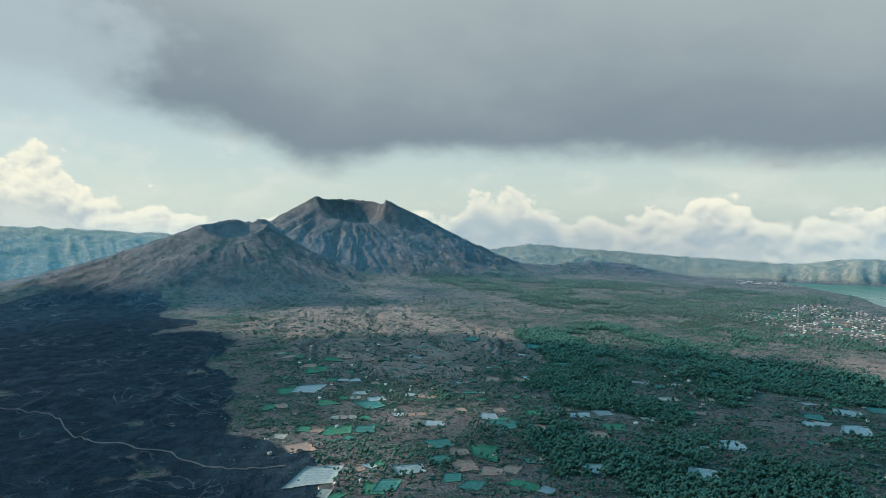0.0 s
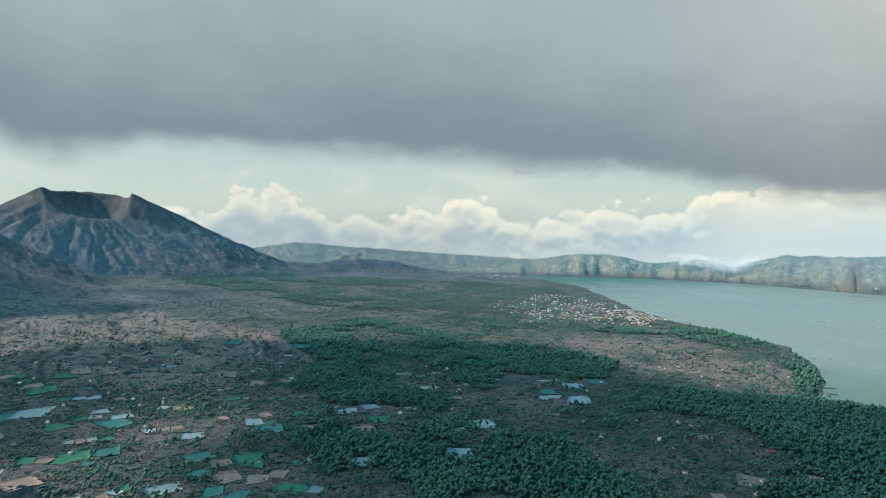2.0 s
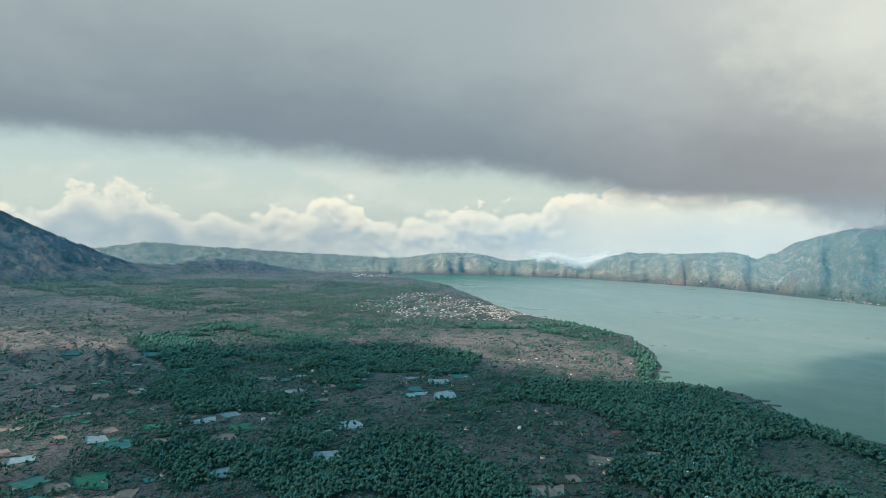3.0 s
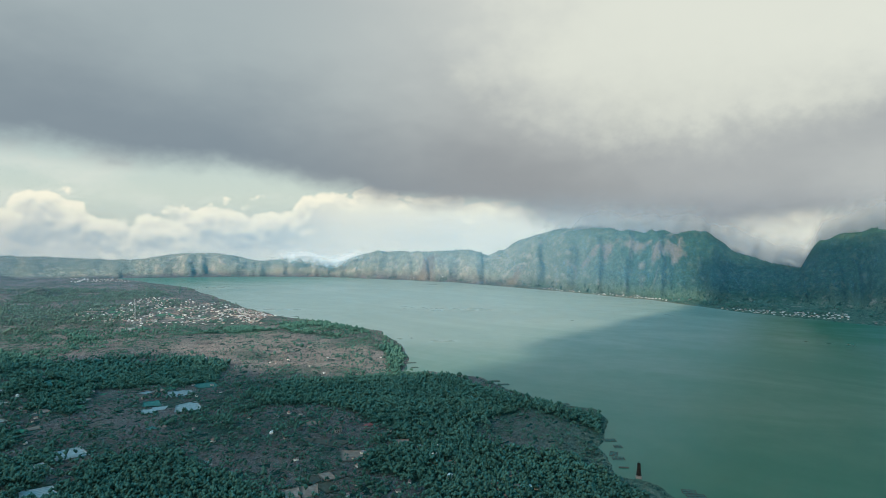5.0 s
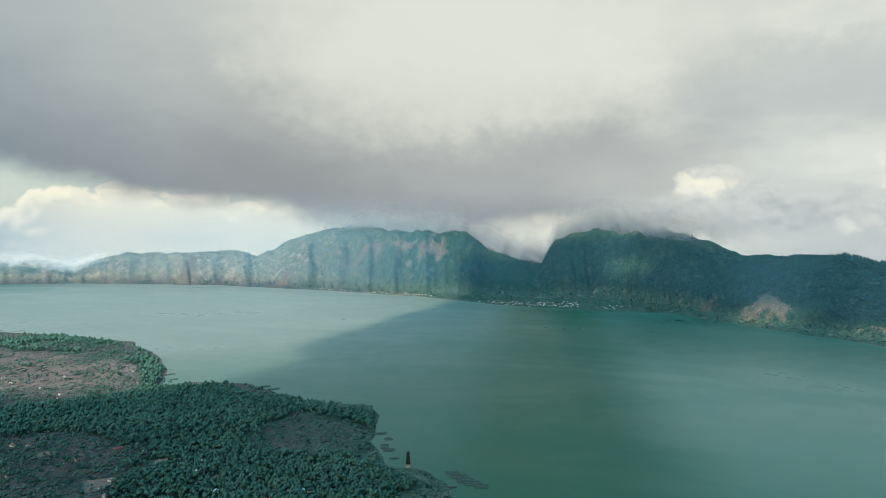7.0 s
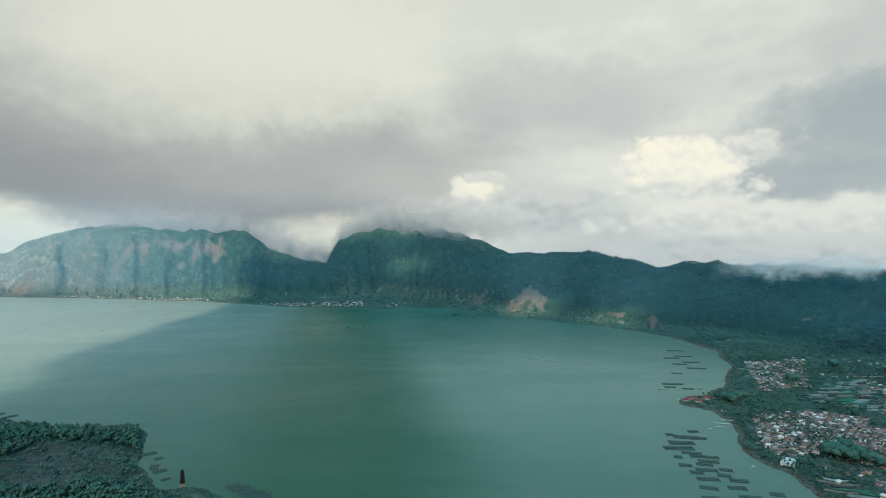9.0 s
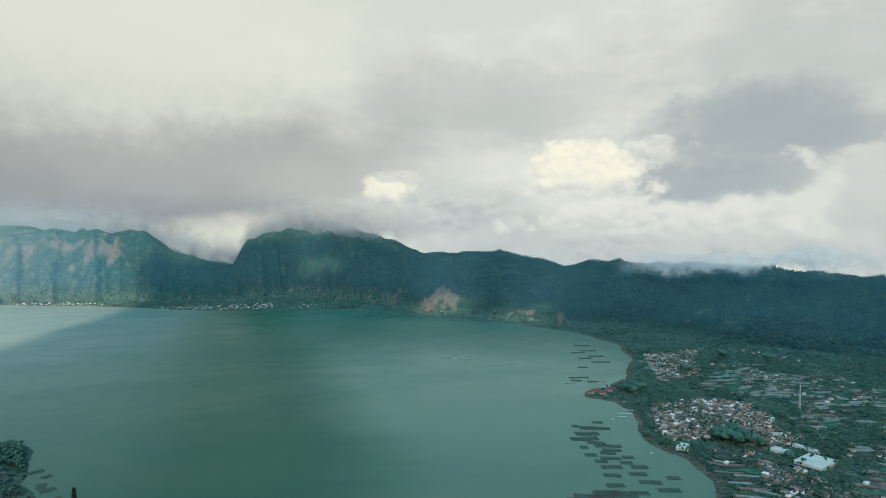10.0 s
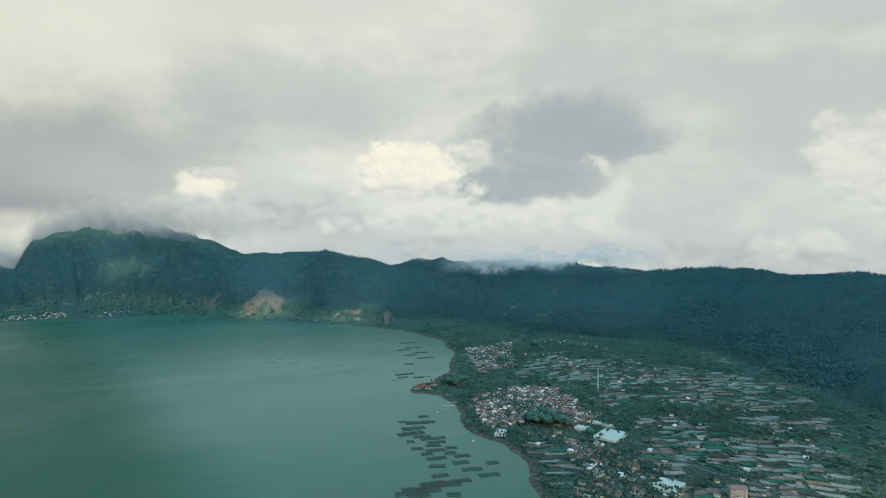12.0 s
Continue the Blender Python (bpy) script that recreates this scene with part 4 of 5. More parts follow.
    broad = fbm(x / 160, y / 160, 3, 24) > 0.05
    keep = (dice.random(len(x)) < scarp * 0.95 * (1 - scar)) & (fbm(x / 80, y / 80, 3, 23) < 0.42)
    p = np.stack([x, y, h - 1], -1)
    tl = 6 + 6 * dice.random(len(p))
    a, b = keep & ~broad, keep & broad
    scatter("hillside_forest", pines, p[a], tl[a] * 0.9, tl[a] * 1.15, PINE_AND_SHADE, "dark green conifers covering the steep caldera wall", "forest")
    scatter("hillside_woodland", far, p[b], tl[b] * 0.8, tl[b] * 0.85, PINE_AND_SHADE, "mixed green broadleaf trees on the caldera wall", "forest")
    x, y = spots(75000, 0, 100, 2350, 4900)
    h, lava, brown, woods, rock, scarp, scar, green, fold = land(x, y)
    keep = (dice.random(len(x)) < scarp * (0.35 + 0.55 * green) * (1 - scar)) & (fbm(x / 70, y / 70, 3, 23) < 0.3)
    p = np.stack([x, y, h - 1.5], -1)[keep]
    w = 4.0 + 4.5 * dice.random(len(p))
    # beyond this bearing the leaves are painted dark to stand for shade
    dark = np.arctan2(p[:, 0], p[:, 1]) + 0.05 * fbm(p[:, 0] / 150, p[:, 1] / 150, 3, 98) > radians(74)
    scatter("cliff_forest", far, p[~dark], w[~dark], w[~dark], LEAF_PAINTED_LIT, "distant caldera cliff trees, sunlight painted in as pale green", "forest")
    scatter("eastern_forest", far, p[dark], w[dark], w[dark], PINE_AND_SHADE, "eastern caldera wall trees, shade painted in as dark blue-green", "forest")


build_woods()

# ---- fields ----
def ground_z(x, y):
    return float(land(np.array([x]), np.array([y]))[0][0])


def build_plots():
    n = (7, 5)
    cells = [(i * n[1] + j, (i + 1) * n[1] + j, (i + 1) * n[1] + j + 1, i * n[1] + j + 1) for i in range(n[0] - 1) for j in range(n[1] - 1)]
    k = n[0] * n[1]
    rim = [i * n[1] for i in range(n[0])] + [(n[0] - 1) * n[1] + j for j in range(1, n[1])] + [i * n[1] + n[1] - 1 for i in range(n[0] - 2, -1, -1)] + list(range(n[1] - 2, 0, -1))
    skirt = [(a, k + m, k + (m + 1) % len(rim), rim[(m + 1) % len(rim)]) for m, a in enumerate(rim)]
    faces = np.array(cells + [f[::-1] for f in skirt])
    made = []
    for kind, az, r, w, d, turn in ALL_PLOTS:
        mat, label, name, category = SHEETS[kind]
        x0, y0 = bearing(az, r)[:2]
        a = radians(-az + turn)
        u, v = np.meshgrid(np.linspace(-w / 2, w / 2, n[0]), np.linspace(-d / 2, d / 2, n[1]), indexing="ij")
        bend = 0.06 * w * np.sin(3.0 * u / w + az)
        u2 = (u * (1 + 0.22 * v / d * math.sin(az * 7)) + 0.28 * v * math.sin(az * 3)).ravel()
        v2 = (v * (1 + 0.30 * u / w * math.cos(az * 5)) + bend * (1.3 if w > 24 else 0.5)).ravel()
        x, y = x0 + u2 * math.cos(a) - v2 * math.sin(a), y0 + u2 * math.sin(a) + v2 * math.cos(a)
        made.append((kind, x0, y0, a, u2, v2, x, y))
    heights = np.split(land(np.concatenate([m[6] for m in made]), np.concatenate([m[7] for m in made]))[0], len(made))
    counts, joined = {}, {}
    order = sorted(range(len(made)), key=lambda m: made[m][1] ** 2 + made[m][2] ** 2)
    for m in order:
        (kind, x0, y0, a, u2, v2, x, y), h = made[m], heights[m]
        mat, label, name, category = SHEETS[kind]
        lift = 0.7 if kind in ("white", "teal") else 0.4
        h = np.maximum(0.5 * h + 0.5 * np.mean(h), h - 0.3) + lift
        base = float(np.mean(h))
        counts[name] = counts.get(name, 0) + 1
        if counts[name] > 280:
            top = np.stack([x, y, h], -1)
            low = top[rim] - np.array([0, 0, lift + 2.5])
            joined.setdefault(kind, []).append(np.concatenate([top, low]))
            continue
        top = np.stack([u2, v2, h - base], -1)
        low = top[rim] - np.array([0, 0, lift + 2.5])
        ob = tagged(new(name, grid_mesh(name, np.concatenate([top, low]), faces, mat, False)), label, category, "plots on the caldera floor")
        ob.matrix_world = pose(x0, y0, base, 0, 0, math.degrees(a))
    for kind, parts in joined.items():
        mat, label, name, category = SHEETS[kind]
        nv = len(parts[0])
        me = grid_mesh("far_plots", np.concatenate(parts), np.concatenate([faces + q * nv for q in range(len(parts))]), mat, False)
        tagged(new("far_plots", me), label.replace("plot of", "far plots of"), "fields", kind="stuff")


build_plots()


# ---- houses ----
def box(bm, x0, x1, y0, y1, z0, z1):
    v = [bm.verts.new((x, y, z)) for z in (z0, z1) for x, y in ((x0, y0), (x1, y0), (x1, y1), (x0, y1))]
    for f in ((3, 2, 1, 0), (4, 5, 6, 7), (0, 1, 5, 4), (1, 2, 6, 5), (2, 3, 7, 6), (3, 0, 4, 7)):
        bm.faces.new([v[i] for i in f])


def finish(name, bm, mat, parent=None, label="", matrix=None):
    me = bpy.data.meshes.new(name)
    bm.to_mesh(me)
    bm.free()
    me.materials.append(mat)
    ob = part(name, me, parent, label)
    if matrix is not None:
        ob.matrix_local = matrix
    return ob


def boxed(name, mat, parent, *dims, label=""):
    bm = bmesh.new()
    box(bm, *dims)
    return finish(name, bm, mat, parent, label)


def roof_mesh(w, d, z, tall, over, hip):
    """A pitched roof with eaves and thickness; hip: how far the ridge is cut back at its ends."""
    bm = bmesh.new()
    a, b, r = w / 2 + over, d / 2 + over, w / 2 + over - hip
    for lift, flip in ((0.0, False), (-0.18, True)):
        c = [bm.verts.new((sx * a, sy * b, z + lift)) for sx, sy in ((-1, -1), (1, -1), (1, 1), (-1, 1))]
        e = [bm.verts.new((sx * r, 0, z + tall + lift)) for sx in (-1, 1)]
        for f in ((c[0], c[1], e[1], e[0]), (c[2], c[3], e[0], e[1]), (c[1], c[2], e[1]), (c[3], c[0], e[0])):
            bm.faces.new(f[::-1] if flip else f)
        if not flip:
            first = c
        else:
            for i in range(4):
                bm.faces.new((first[i], c[i], c[(i + 1) % 4], first[(i + 1) % 4]))
    return bm


def make_house(w, d, h, tall, hip, label, storeys=1, roof=None):
    root = new("house")
    boxed("wall", WALL, root, -w / 2, w / 2, -d / 2, d / 2, -1.2, h * storeys)
    finish("roof", roof_mesh(w, d, h * storeys - 0.02, tall, 0.7, hip), roof or ROOF, root)
    boxed("door", DOORWOOD, root, -0.5, 0.5, -d / 2 - 0.06, -d / 2 + 0.02, 0.0, 2.05)
    for s in range(storeys):
        for x in (-w * 0.32, w * 0.32):
            boxed("window", GLASS, root, x - 0.6, x + 0.6, -d / 2 - 0.05, -d / 2 + 0.02, 0.95 + h * s, 2.1 + h * s)
    return tagged(root, label, "house", "village houses")


def spread_houses(ring, gap, fill, rng):
    """Jittered places for houses inside an outline."""
    ring = plan(ring)
    lo, hi = ring.min(0), ring.max(0)
    mid = ring.mean(0)
    turn = math.atan2(mid[0], mid[1]) + 0.35
    span = float(np.hypot(*(hi - lo)))
    u, v = np.meshgrid(np.arange(-span / 2, span / 2, gap), np.arange(-span / 2, span / 2, gap * 1.15))
    u = u.ravel() + rng.uniform(-0.22, 0.22, u.size) * gap
    v = v.ravel() + rng.uniform(-0.22, 0.22, v.size) * gap
    x, y = mid[0] + u * math.cos(turn) + v * math.sin(turn), mid[1] - u * math.sin(turn) + v * math.cos(turn)
    d = signed(x, y, ring) + 2.5 * gap * fbm(x / (4 * gap), y / (4 * gap), 3, 111)
    ok = (d > 0) & (rng.random(u.size) < fill)
    at = land(x, y)
    h = at[0]
    ok &= at[5] < 0.3
    return [(a, b, c, math.degrees(-turn) + rng.choice([0, 90]) + rng.uniform(-8, 8)) for a, b, c, k in zip(x, y, h, ok) if k and c > 0.8]


def build_houses():
    rng = np.random.default_rng(11)
    kinds = [make_house(8.5, 6.0, 2.9, 2.1, 2.4, "small house with a hipped tile roof in a dense lakeside village"),
             make_house(9.5, 6.5, 3.0, 1.9, 0.0, "house with a gabled tile roof in a dense lakeside village"),
             make_house(7.0, 6.0, 2.8, 2.2, 2.6, "small square house with a hipped roof among narrow lanes"),
             make_house(11.0, 7.0, 3.0, 2.2, 2.6, "long low house with a hipped roof beside vegetable plots"),
             make_house(8.0, 7.0, 3.0, 1.2, 0.0, "house with a low sheet-metal roof in a lakeside village"),
             make_house(9.0, 7.5, 2.9, 2.3, 2.8, "two-storey rendered house with a hipped tile roof", 2)]
    near = []
    for ring, gap, fill in (
            ([(124.5, 1100), (128.5, 1165), (132.5, 1158), (135.4, 1000), (134.2, 930), (130, 965), (126.6, 925), (125.0, 960)], 7.0, 0.82),
            ([(135.2, 880), (139.6, 830), (144.6, 720), (139.5, 660), (134.9, 700), (134.9, 770), (132, 905)], 9.0, 0.6),
            ([(54.3, 850), (56.4, 840), (57.2, 756), (55, 723)], 9.5, 0.6),
            ([(58.5, 720), (64, 700), (71, 700), (70, 620), (58, 620)], 10, 0.5)):
        near += spread_houses(ring, gap, fill, rng)
    rng.shuffle(near)
    near = sorted(near, key=lambda p: p[0] ** 2 + p[1] ** 2)
    rest = near[330:]
    for i, (x, y, z, turn) in enumerate(near[:330]):
        m = pose(x, y, z + 0.1, 0, 0, turn) @ Matrix.Scale(rng.uniform(0.62, 0.8), 4)
        kind = kinds[i] if i < 6 else kinds[int(rng.integers(6))]
        if i < 6:
            kind.matrix_basis = m
        else:
            copy_thing(kind, Matrix()).matrix_basis = m
    # houses too many and too far to count
    for ring, gap, fill in (
            ([(124.1, 1560), (127.9, 1660), (128.4, 1343), (125.6, 1290)], 7.5, 0.75),
            ([(25, 2300), (31, 2900), (36.9, 2560), (41, 2230), (40, 2000), (31.7, 1960)], 17, 0.3),
            ([(36, 2300), (38.6, 2420), (41.5, 2190), (39.4, 1990)], 10, 0.5),
            ([(79.8, 2560), (90, 2560), (90, 2400), (79.5, 2500)], 12, 0.4), ([(92.1, 2500), (98.3, 2480), (98.3, 2390), (92.1, 2380)], 22, 0.3),
            ([(66, 3120), (78, 2760), (77, 2730), (66, 3100)], 16, 0.5), ([(54, 3690), (60, 3440), (59.5, 3420), (54, 3650)], 18, 0.5),
            ([(25.5, 4200), (30, 4150), (32, 3900), (26, 3900)], 24, 0.5), ([(128.8, 1560), (141, 1420), (154, 1000), (146, 700), (134, 680), (129, 900), (136, 1150)], 24, 0.3),
            ([(131, 1720), (136, 1640), (135.5, 1600), (131, 1660)], 20, 0.5), ([(100.5, 2230), (103.5, 2190), (102, 2150), (99, 2250)], 20, 0.4)):
        rest += spread_houses(ring, gap, fill, rng)
    # scattered huts on the old lava
    for a0, a1, r0, r1, n in ((-17, 12, 690, 1500, 70), (10, 40, 700, 1500, 60), (40, 52, 1150, 1500, 16), (40, 60, 650, 1000, 24)):
        for _ in range(n):
            a, r = rng.uniform(a0, a1), math.sqrt(rng.uniform(r0 ** 2, r1 ** 2))
            x, y = bearing(a, r)[:2]
            if signed(np.array([x]), np.array([y]), LAKE)[0] < -12:
                rest.append((x, y, 0.0, rng.uniform(0, 180)))
    bv, bf, rv, rf = [], [], [], []
    level = land(np.array([p[0] for p in rest]), np.array([p[1] for p in rest]))[0]
    for (x, y, _, turn), z in zip(rest, level):
        far = math.hypot(x, y)
        hut = far < 1500 and math.degrees(math.atan2(x, y)) < 62
        w, d, h = rng.uniform(3.5, 6) if hut else rng.uniform(5, 8), rng.uniform(3, 5) if hut else rng.uniform(4, 6), rng.uniform(2.0, 2.6)
        c, s = math.cos(radians(turn)), math.sin(radians(turn))
        put = lambda q: [(x + u * c - v * s, y + u * s + v * c, z + k) for u, v, k in q]
        n = len(bv)
        bv += put([(sx * w / 2, sy * d / 2, k) for k in (-1.5, h) for sx, sy in ((-1, -1), (1, -1), (1, 1), (-1, 1))])
        bf += [(n + i, n + (i + 1) % 4, n + 4 + (i + 1) % 4, n + 4 + i) for i in range(4)]
        n = len(rv)
        a, b, t, p = w / 2 + 0.4, d / 2 + 0.4, rng.uniform(0.8, 2.2), rng.uniform(0.3, 0.9)
        rv += put([(-a, -b, h), (a, -b, h), (a, b, h), (-a, b, h), (-a * p, 0, h + t), (a * p, 0, h + t)])
        rf += [(n, n + 1, n + 5, n + 4), (n + 2, n + 3, n + 4, n + 5), (n + 1, n + 2, n + 5, n + 5), (n + 3, n, n + 4, n + 4)]
    body = tagged(new("distant_houses", grid_mesh("distant_houses", bv, bf, WALL_FAR, False)), "small rendered houses and huts scattered over the distant shores", "houses", kind="stuff")
    me = bpy.data.meshes.new("roofs")
    me.from_pydata(rv, [], [f if f[2] != f[3] else f[:3] for f in rf])
    me.materials.append(ROOF_FAR)
    part("roofs", me, body, "tile and sheet-metal roofs")
    print("houses", len(near), len(rest))


build_houses()


# ---- large sheds, greenhouses, the temple tower and masts ----
def greenhouse(az, r, bays, wide, long, turn, tone, label):
    """Arched bays side by side."""
    x, y = bearing(az, r)[:2]
    root = new("greenhouse")
    for k in range(bays):
        bm = bmesh.new()
        o = (k - (bays - 1) / 2) * wide
        rows = []
        for yy in (-long / 2, long / 2):
            arc = [(o - wide / 2, yy, -1.0), (o - wide / 2, yy, 2.4)] + [(o - wide / 2 * math.cos(i * math.pi / 6), yy, 2.4 + 1.9 * math.sin(i * math.pi / 6)) for i in range(1, 6)] + [(o + wide / 2, yy, 2.4), (o + wide / 2, yy, -1.0)]
            rows.append([bm.verts.new(p) for p in arc])
        for i in range(len(rows[0]) - 1):
            bm.faces.new((rows[0][i], rows[0][i + 1], rows[1][i + 1], rows[1][i]))
        bm.faces.new(rows[0][::-1]), bm.faces.new(rows[1])
        finish("bay", bm, tone, root)
    tagged(root, label, "greenhouse")
    root.matrix_basis = pose(x, y, ground_z(x, y) + 0.2, 0, 0, -az + turn)


PALE = plain("white_plastic_cover", (0.36, 0.38, 0.35), (0.47, 0.49, 0.45), 0.3, 0.5)
greenhouse(137.2, 904, 6, 7.5, 34, 68, PALE, "large white plastic greenhouse with arched bays")
greenhouse(134.7, 930, 2, 8, 20, 66, PALE, "white greenhouse with two arched bays")
greenhouse(136.5, 955, 1, 8, 34, 60, PALE, "long white plastic tunnel between plots")
greenhouse(142.2, 752, 5, 7, 26, 70, PALE, "pale plastic greenhouse beside the southern village")
greenhouse(127.2, 905, 3, 8, 16, 85, PALE, "low white shed by the lake shore")


def big_building(az, r, w, d, h, storeys, turn, label, roof=None, hip=3.0):
    x, y = bearing(az, r)[:2]
    ob = make_house(w, d, h, 2.4, hip, label, storeys, roof)
    ob["group"] = "large village buildings"
    ob.matrix_basis = pose(x, y, ground_z(x, y) + 0.2, 0, 0, -az + turn)


big_building(147.6, 760, 18, 12, 3.3, 3, 20, "cream three-storey building with a grey hipped roof", hip=5)
big_building(134.4, 996, 20, 11, 4, 1, 30, "wide village hall with a pale roof")
big_building(62.9, 728, 22, 12, 4, 1, 10, "long white building among trees near the temple")
big_building(61.5, 696, 13, 9, 3.4, 1, 10, "dark red roofed hall among houses near the temple", RED_TILE)
big_building(49.7, 892, 11, 7, 3, 1, 40, "red roofed house in a woodland clearing", RED_TILE)
big_building(46.9, 872, 9, 7, 3, 2, 10, "white two-storey house in a woodland clearing")
for a, r, w in ((119.7, 1176, 13), (120.3, 1160, 12), (120.9, 1182, 11), (121.3, 1190, 10), (119.3, 1162, 8)):
    big_building(a, r, w, 8, 2.8, 1, 25, "red roofed pavilion on the jetty spit", RED_TILE, 2.5)


def temple_tower(az, r):
    """A shrine tower with stacked thatch roofs."""
    x, y = bearing(az, r)[:2]
    root = new("temple_tower")
    boxed("plinth", STONE, root, -3.6, 3.6, -3.6, 3.6, -2.0, 2.0)
    boxed("plinth_step", STONE, root, -2.6, 2.6, -2.6, 2.6, 2.0, 3.4)
    z, w = 3.4, 1.7
    for k in range(7):
        boxed("shrine_body", TIMBER, root, -w * 0.55, w * 0.55, -w * 0.55, w * 0.55, z, z + 1.3)
        bm = bmesh.new()
        e = w + 1.3
        low = [bm.verts.new((sx * e, sy * e, z + 1.0)) for sx, sy in ((-1, -1), (1, -1), (1, 1), (-1, 1))]
        mid = [bm.verts.new((sx * e * 0.9, sy * e * 0.9, z + 1.5)) for sx, sy in ((-1, -1), (1, -1), (1, 1), (-1, 1))]
        up = [bm.verts.new((sx * e * 0.28, sy * e * 0.28, z + 2.5)) for sx, sy in ((-1, -1), (1, -1), (1, 1), (-1, 1))]
        for p, q in ((low, mid), (mid, up)):
            for i in range(4):
                bm.faces.new((p[i], p[(i + 1) % 4], q[(i + 1) % 4], q[i]))
        bm.faces.new(low[::-1]), bm.faces.new(up)
        finish("thatch_roof", bm, THATCH, root)
        z, w = z + 2.2, w * 0.86
    boxed("finial", THATCH, root, -0.25, 0.25, -0.25, 0.25, z + 0.2, z + 2.0)
    tagged(root, "tall dark shrine tower with stacked thatch roofs on the shore", "temple tower")
    root.matrix_basis = pose(x, y, ground_z(x, y) + 0.3, 0, 0, 20)


temple_tower(74.5, 772)


def mast(az, r, tall, label):
    """A tapering lattice mast."""
    x, y = bearing(az, r)[:2]
    root = new("radio_mast")
    corner = ((-1, -1), (1, -1), (1, 1), (-1, 1))
    b, t = tall * 0.028, tall * 0.006

    def bar(name, p, q, w):
        bm = bmesh.new()
        p, q = Vector(p), Vector(q)
        m = (q - p).to_track_quat("Z", "Y").to_matrix().to_4x4()
        box(bm, -w, w, -w, w, 0, (q - p).length)
        bm.transform(Matrix.Translation(p) @ m)
        finish(name, bm, STEEL, root)

    for sx, sy in corner:
        bar("leg", (sx * b, sy * b, -1), (sx * t, sy * t, tall), 0.15)
    for k in range(7):
        z0, z1 = tall * k / 7, tall * (k + 1) / 7
        w0, w1 = b + (t - b) * k / 7, b + (t - b) * (k + 1) / 7
        for i in range(4):
            (ax, ay), (bx, by) = corner[i], corner[(i + 1) % 4]
            bar("brace", (ax * w0, ay * w0, z0), (bx * w1, by * w1, z1), 0.08)
    bar("antenna", (0, 0, tall), (0, 0, tall * 1.08), 0.2)
    tagged(root, label, "radio mast")
    root.matrix_basis = pose(x, y, ground_z(x, y), 0, 0, 15)


mast(135.98, 1162, 42, "grey steel lattice mast above fields and village roofs")
mast(30.0, 2150, 62, "tall pale lattice mast beside the northern village")


# ---- fish rafts on the lake ----
def make_raft(cols, rows):
    """A raft of net pens: beams both ways, a net in each pen, floats under the ends."""
    c = 5.0
    w, d = cols * c, rows * c
    root = new("fish_raft")
    for i in range(cols + 1):
        x = -w / 2 + i * c
        boxed("beam", TIMBER, root, x - 0.3, x + 0.3, -d / 2 - 0.5, d / 2 + 0.5, 0.15, 0.55)
    for j in range(rows + 1):
        y = -d / 2 + j * c
        boxed("walkway", TIMBER, root, -w / 2 - 0.5, w / 2 + 0.5, y - 0.35, y + 0.35, 0.5, 0.72)
    for i in range(cols):
        for j in range(rows):
            x, y = -w / 2 + (i + 0.5) * c, -d / 2 + (j + 0.5) * c
            boxed("net_pen", NETTING, root, x - 2.1, x + 2.1, y - 2.1, y + 2.1, -1.2, 0.1 + 0.08 * ((i + j) % 2))
    for sx in (-1, 1):
        boxed("float", TIMBER, root, sx * w / 2 - 0.5, sx * w / 2 + 0.5, -d / 2, d / 2, -0.3, 0.14)
    return tagged(root, "floating timber fish raft with dark square net pens", "fish raft", "fish rafts on the lake")


RAFTS = [(119.94, 990, 16), (118.01, 962, 10), (120.75, 962, 10), (119.38, 958, 34), (119.04, 930, 37), (118.81, 906, 54), (119.84, 892, 27), (118.77, 870, 9), (120.41, 882, 19),
         (121.55, 886, 14), (121.21, 868, 27), (119.39, 842, 17), (120.9, 855, 20), (121.1, 836, 25), (122.59, 846, 17), (122.48, 826, 16), (120.31, 822, 16), (121.22, 806, 24),
         (123.62, 816, 18), (123.51, 792, 20), (121.3, 778, 22), (126.48, 794, 16), (124.59, 770, 24), (126.19, 754, 24), (121.58, 748, 19), (122.85, 694, 14)]
RAFTS_FAR = [(118.22, 1286, 51), (117.99, 1258, 20), (119.47, 1258, 20), (118.43, 1650, 39), (119.0, 1582, 44), (118.09, 1550, 37), (119.68, 1518, 36), (118.78, 1486, 29), (120.14, 1454, 40),
             (118.55, 1386, 22), (119.2, 706, 30), (120.4, 706, 30), (120.9, 722, 30), (122.3, 724, 30), (123.7, 734, 20), (118.4, 696, 24), (119.6, 690, 26),
             (72.0, 900, 15), (72.67, 876, 12), (72.31, 846, 14), (72.73, 830, 15), (78.7, 750, 16), (79.3, 740, 20), (79.9, 728, 20), (80.6, 720, 20), (81.4, 712, 16),
             (53.7, 1378, 18), (54.0, 1330, 16), (61.5, 1212, 20), (62.3, 1188, 18), (67.8, 1068, 20)]


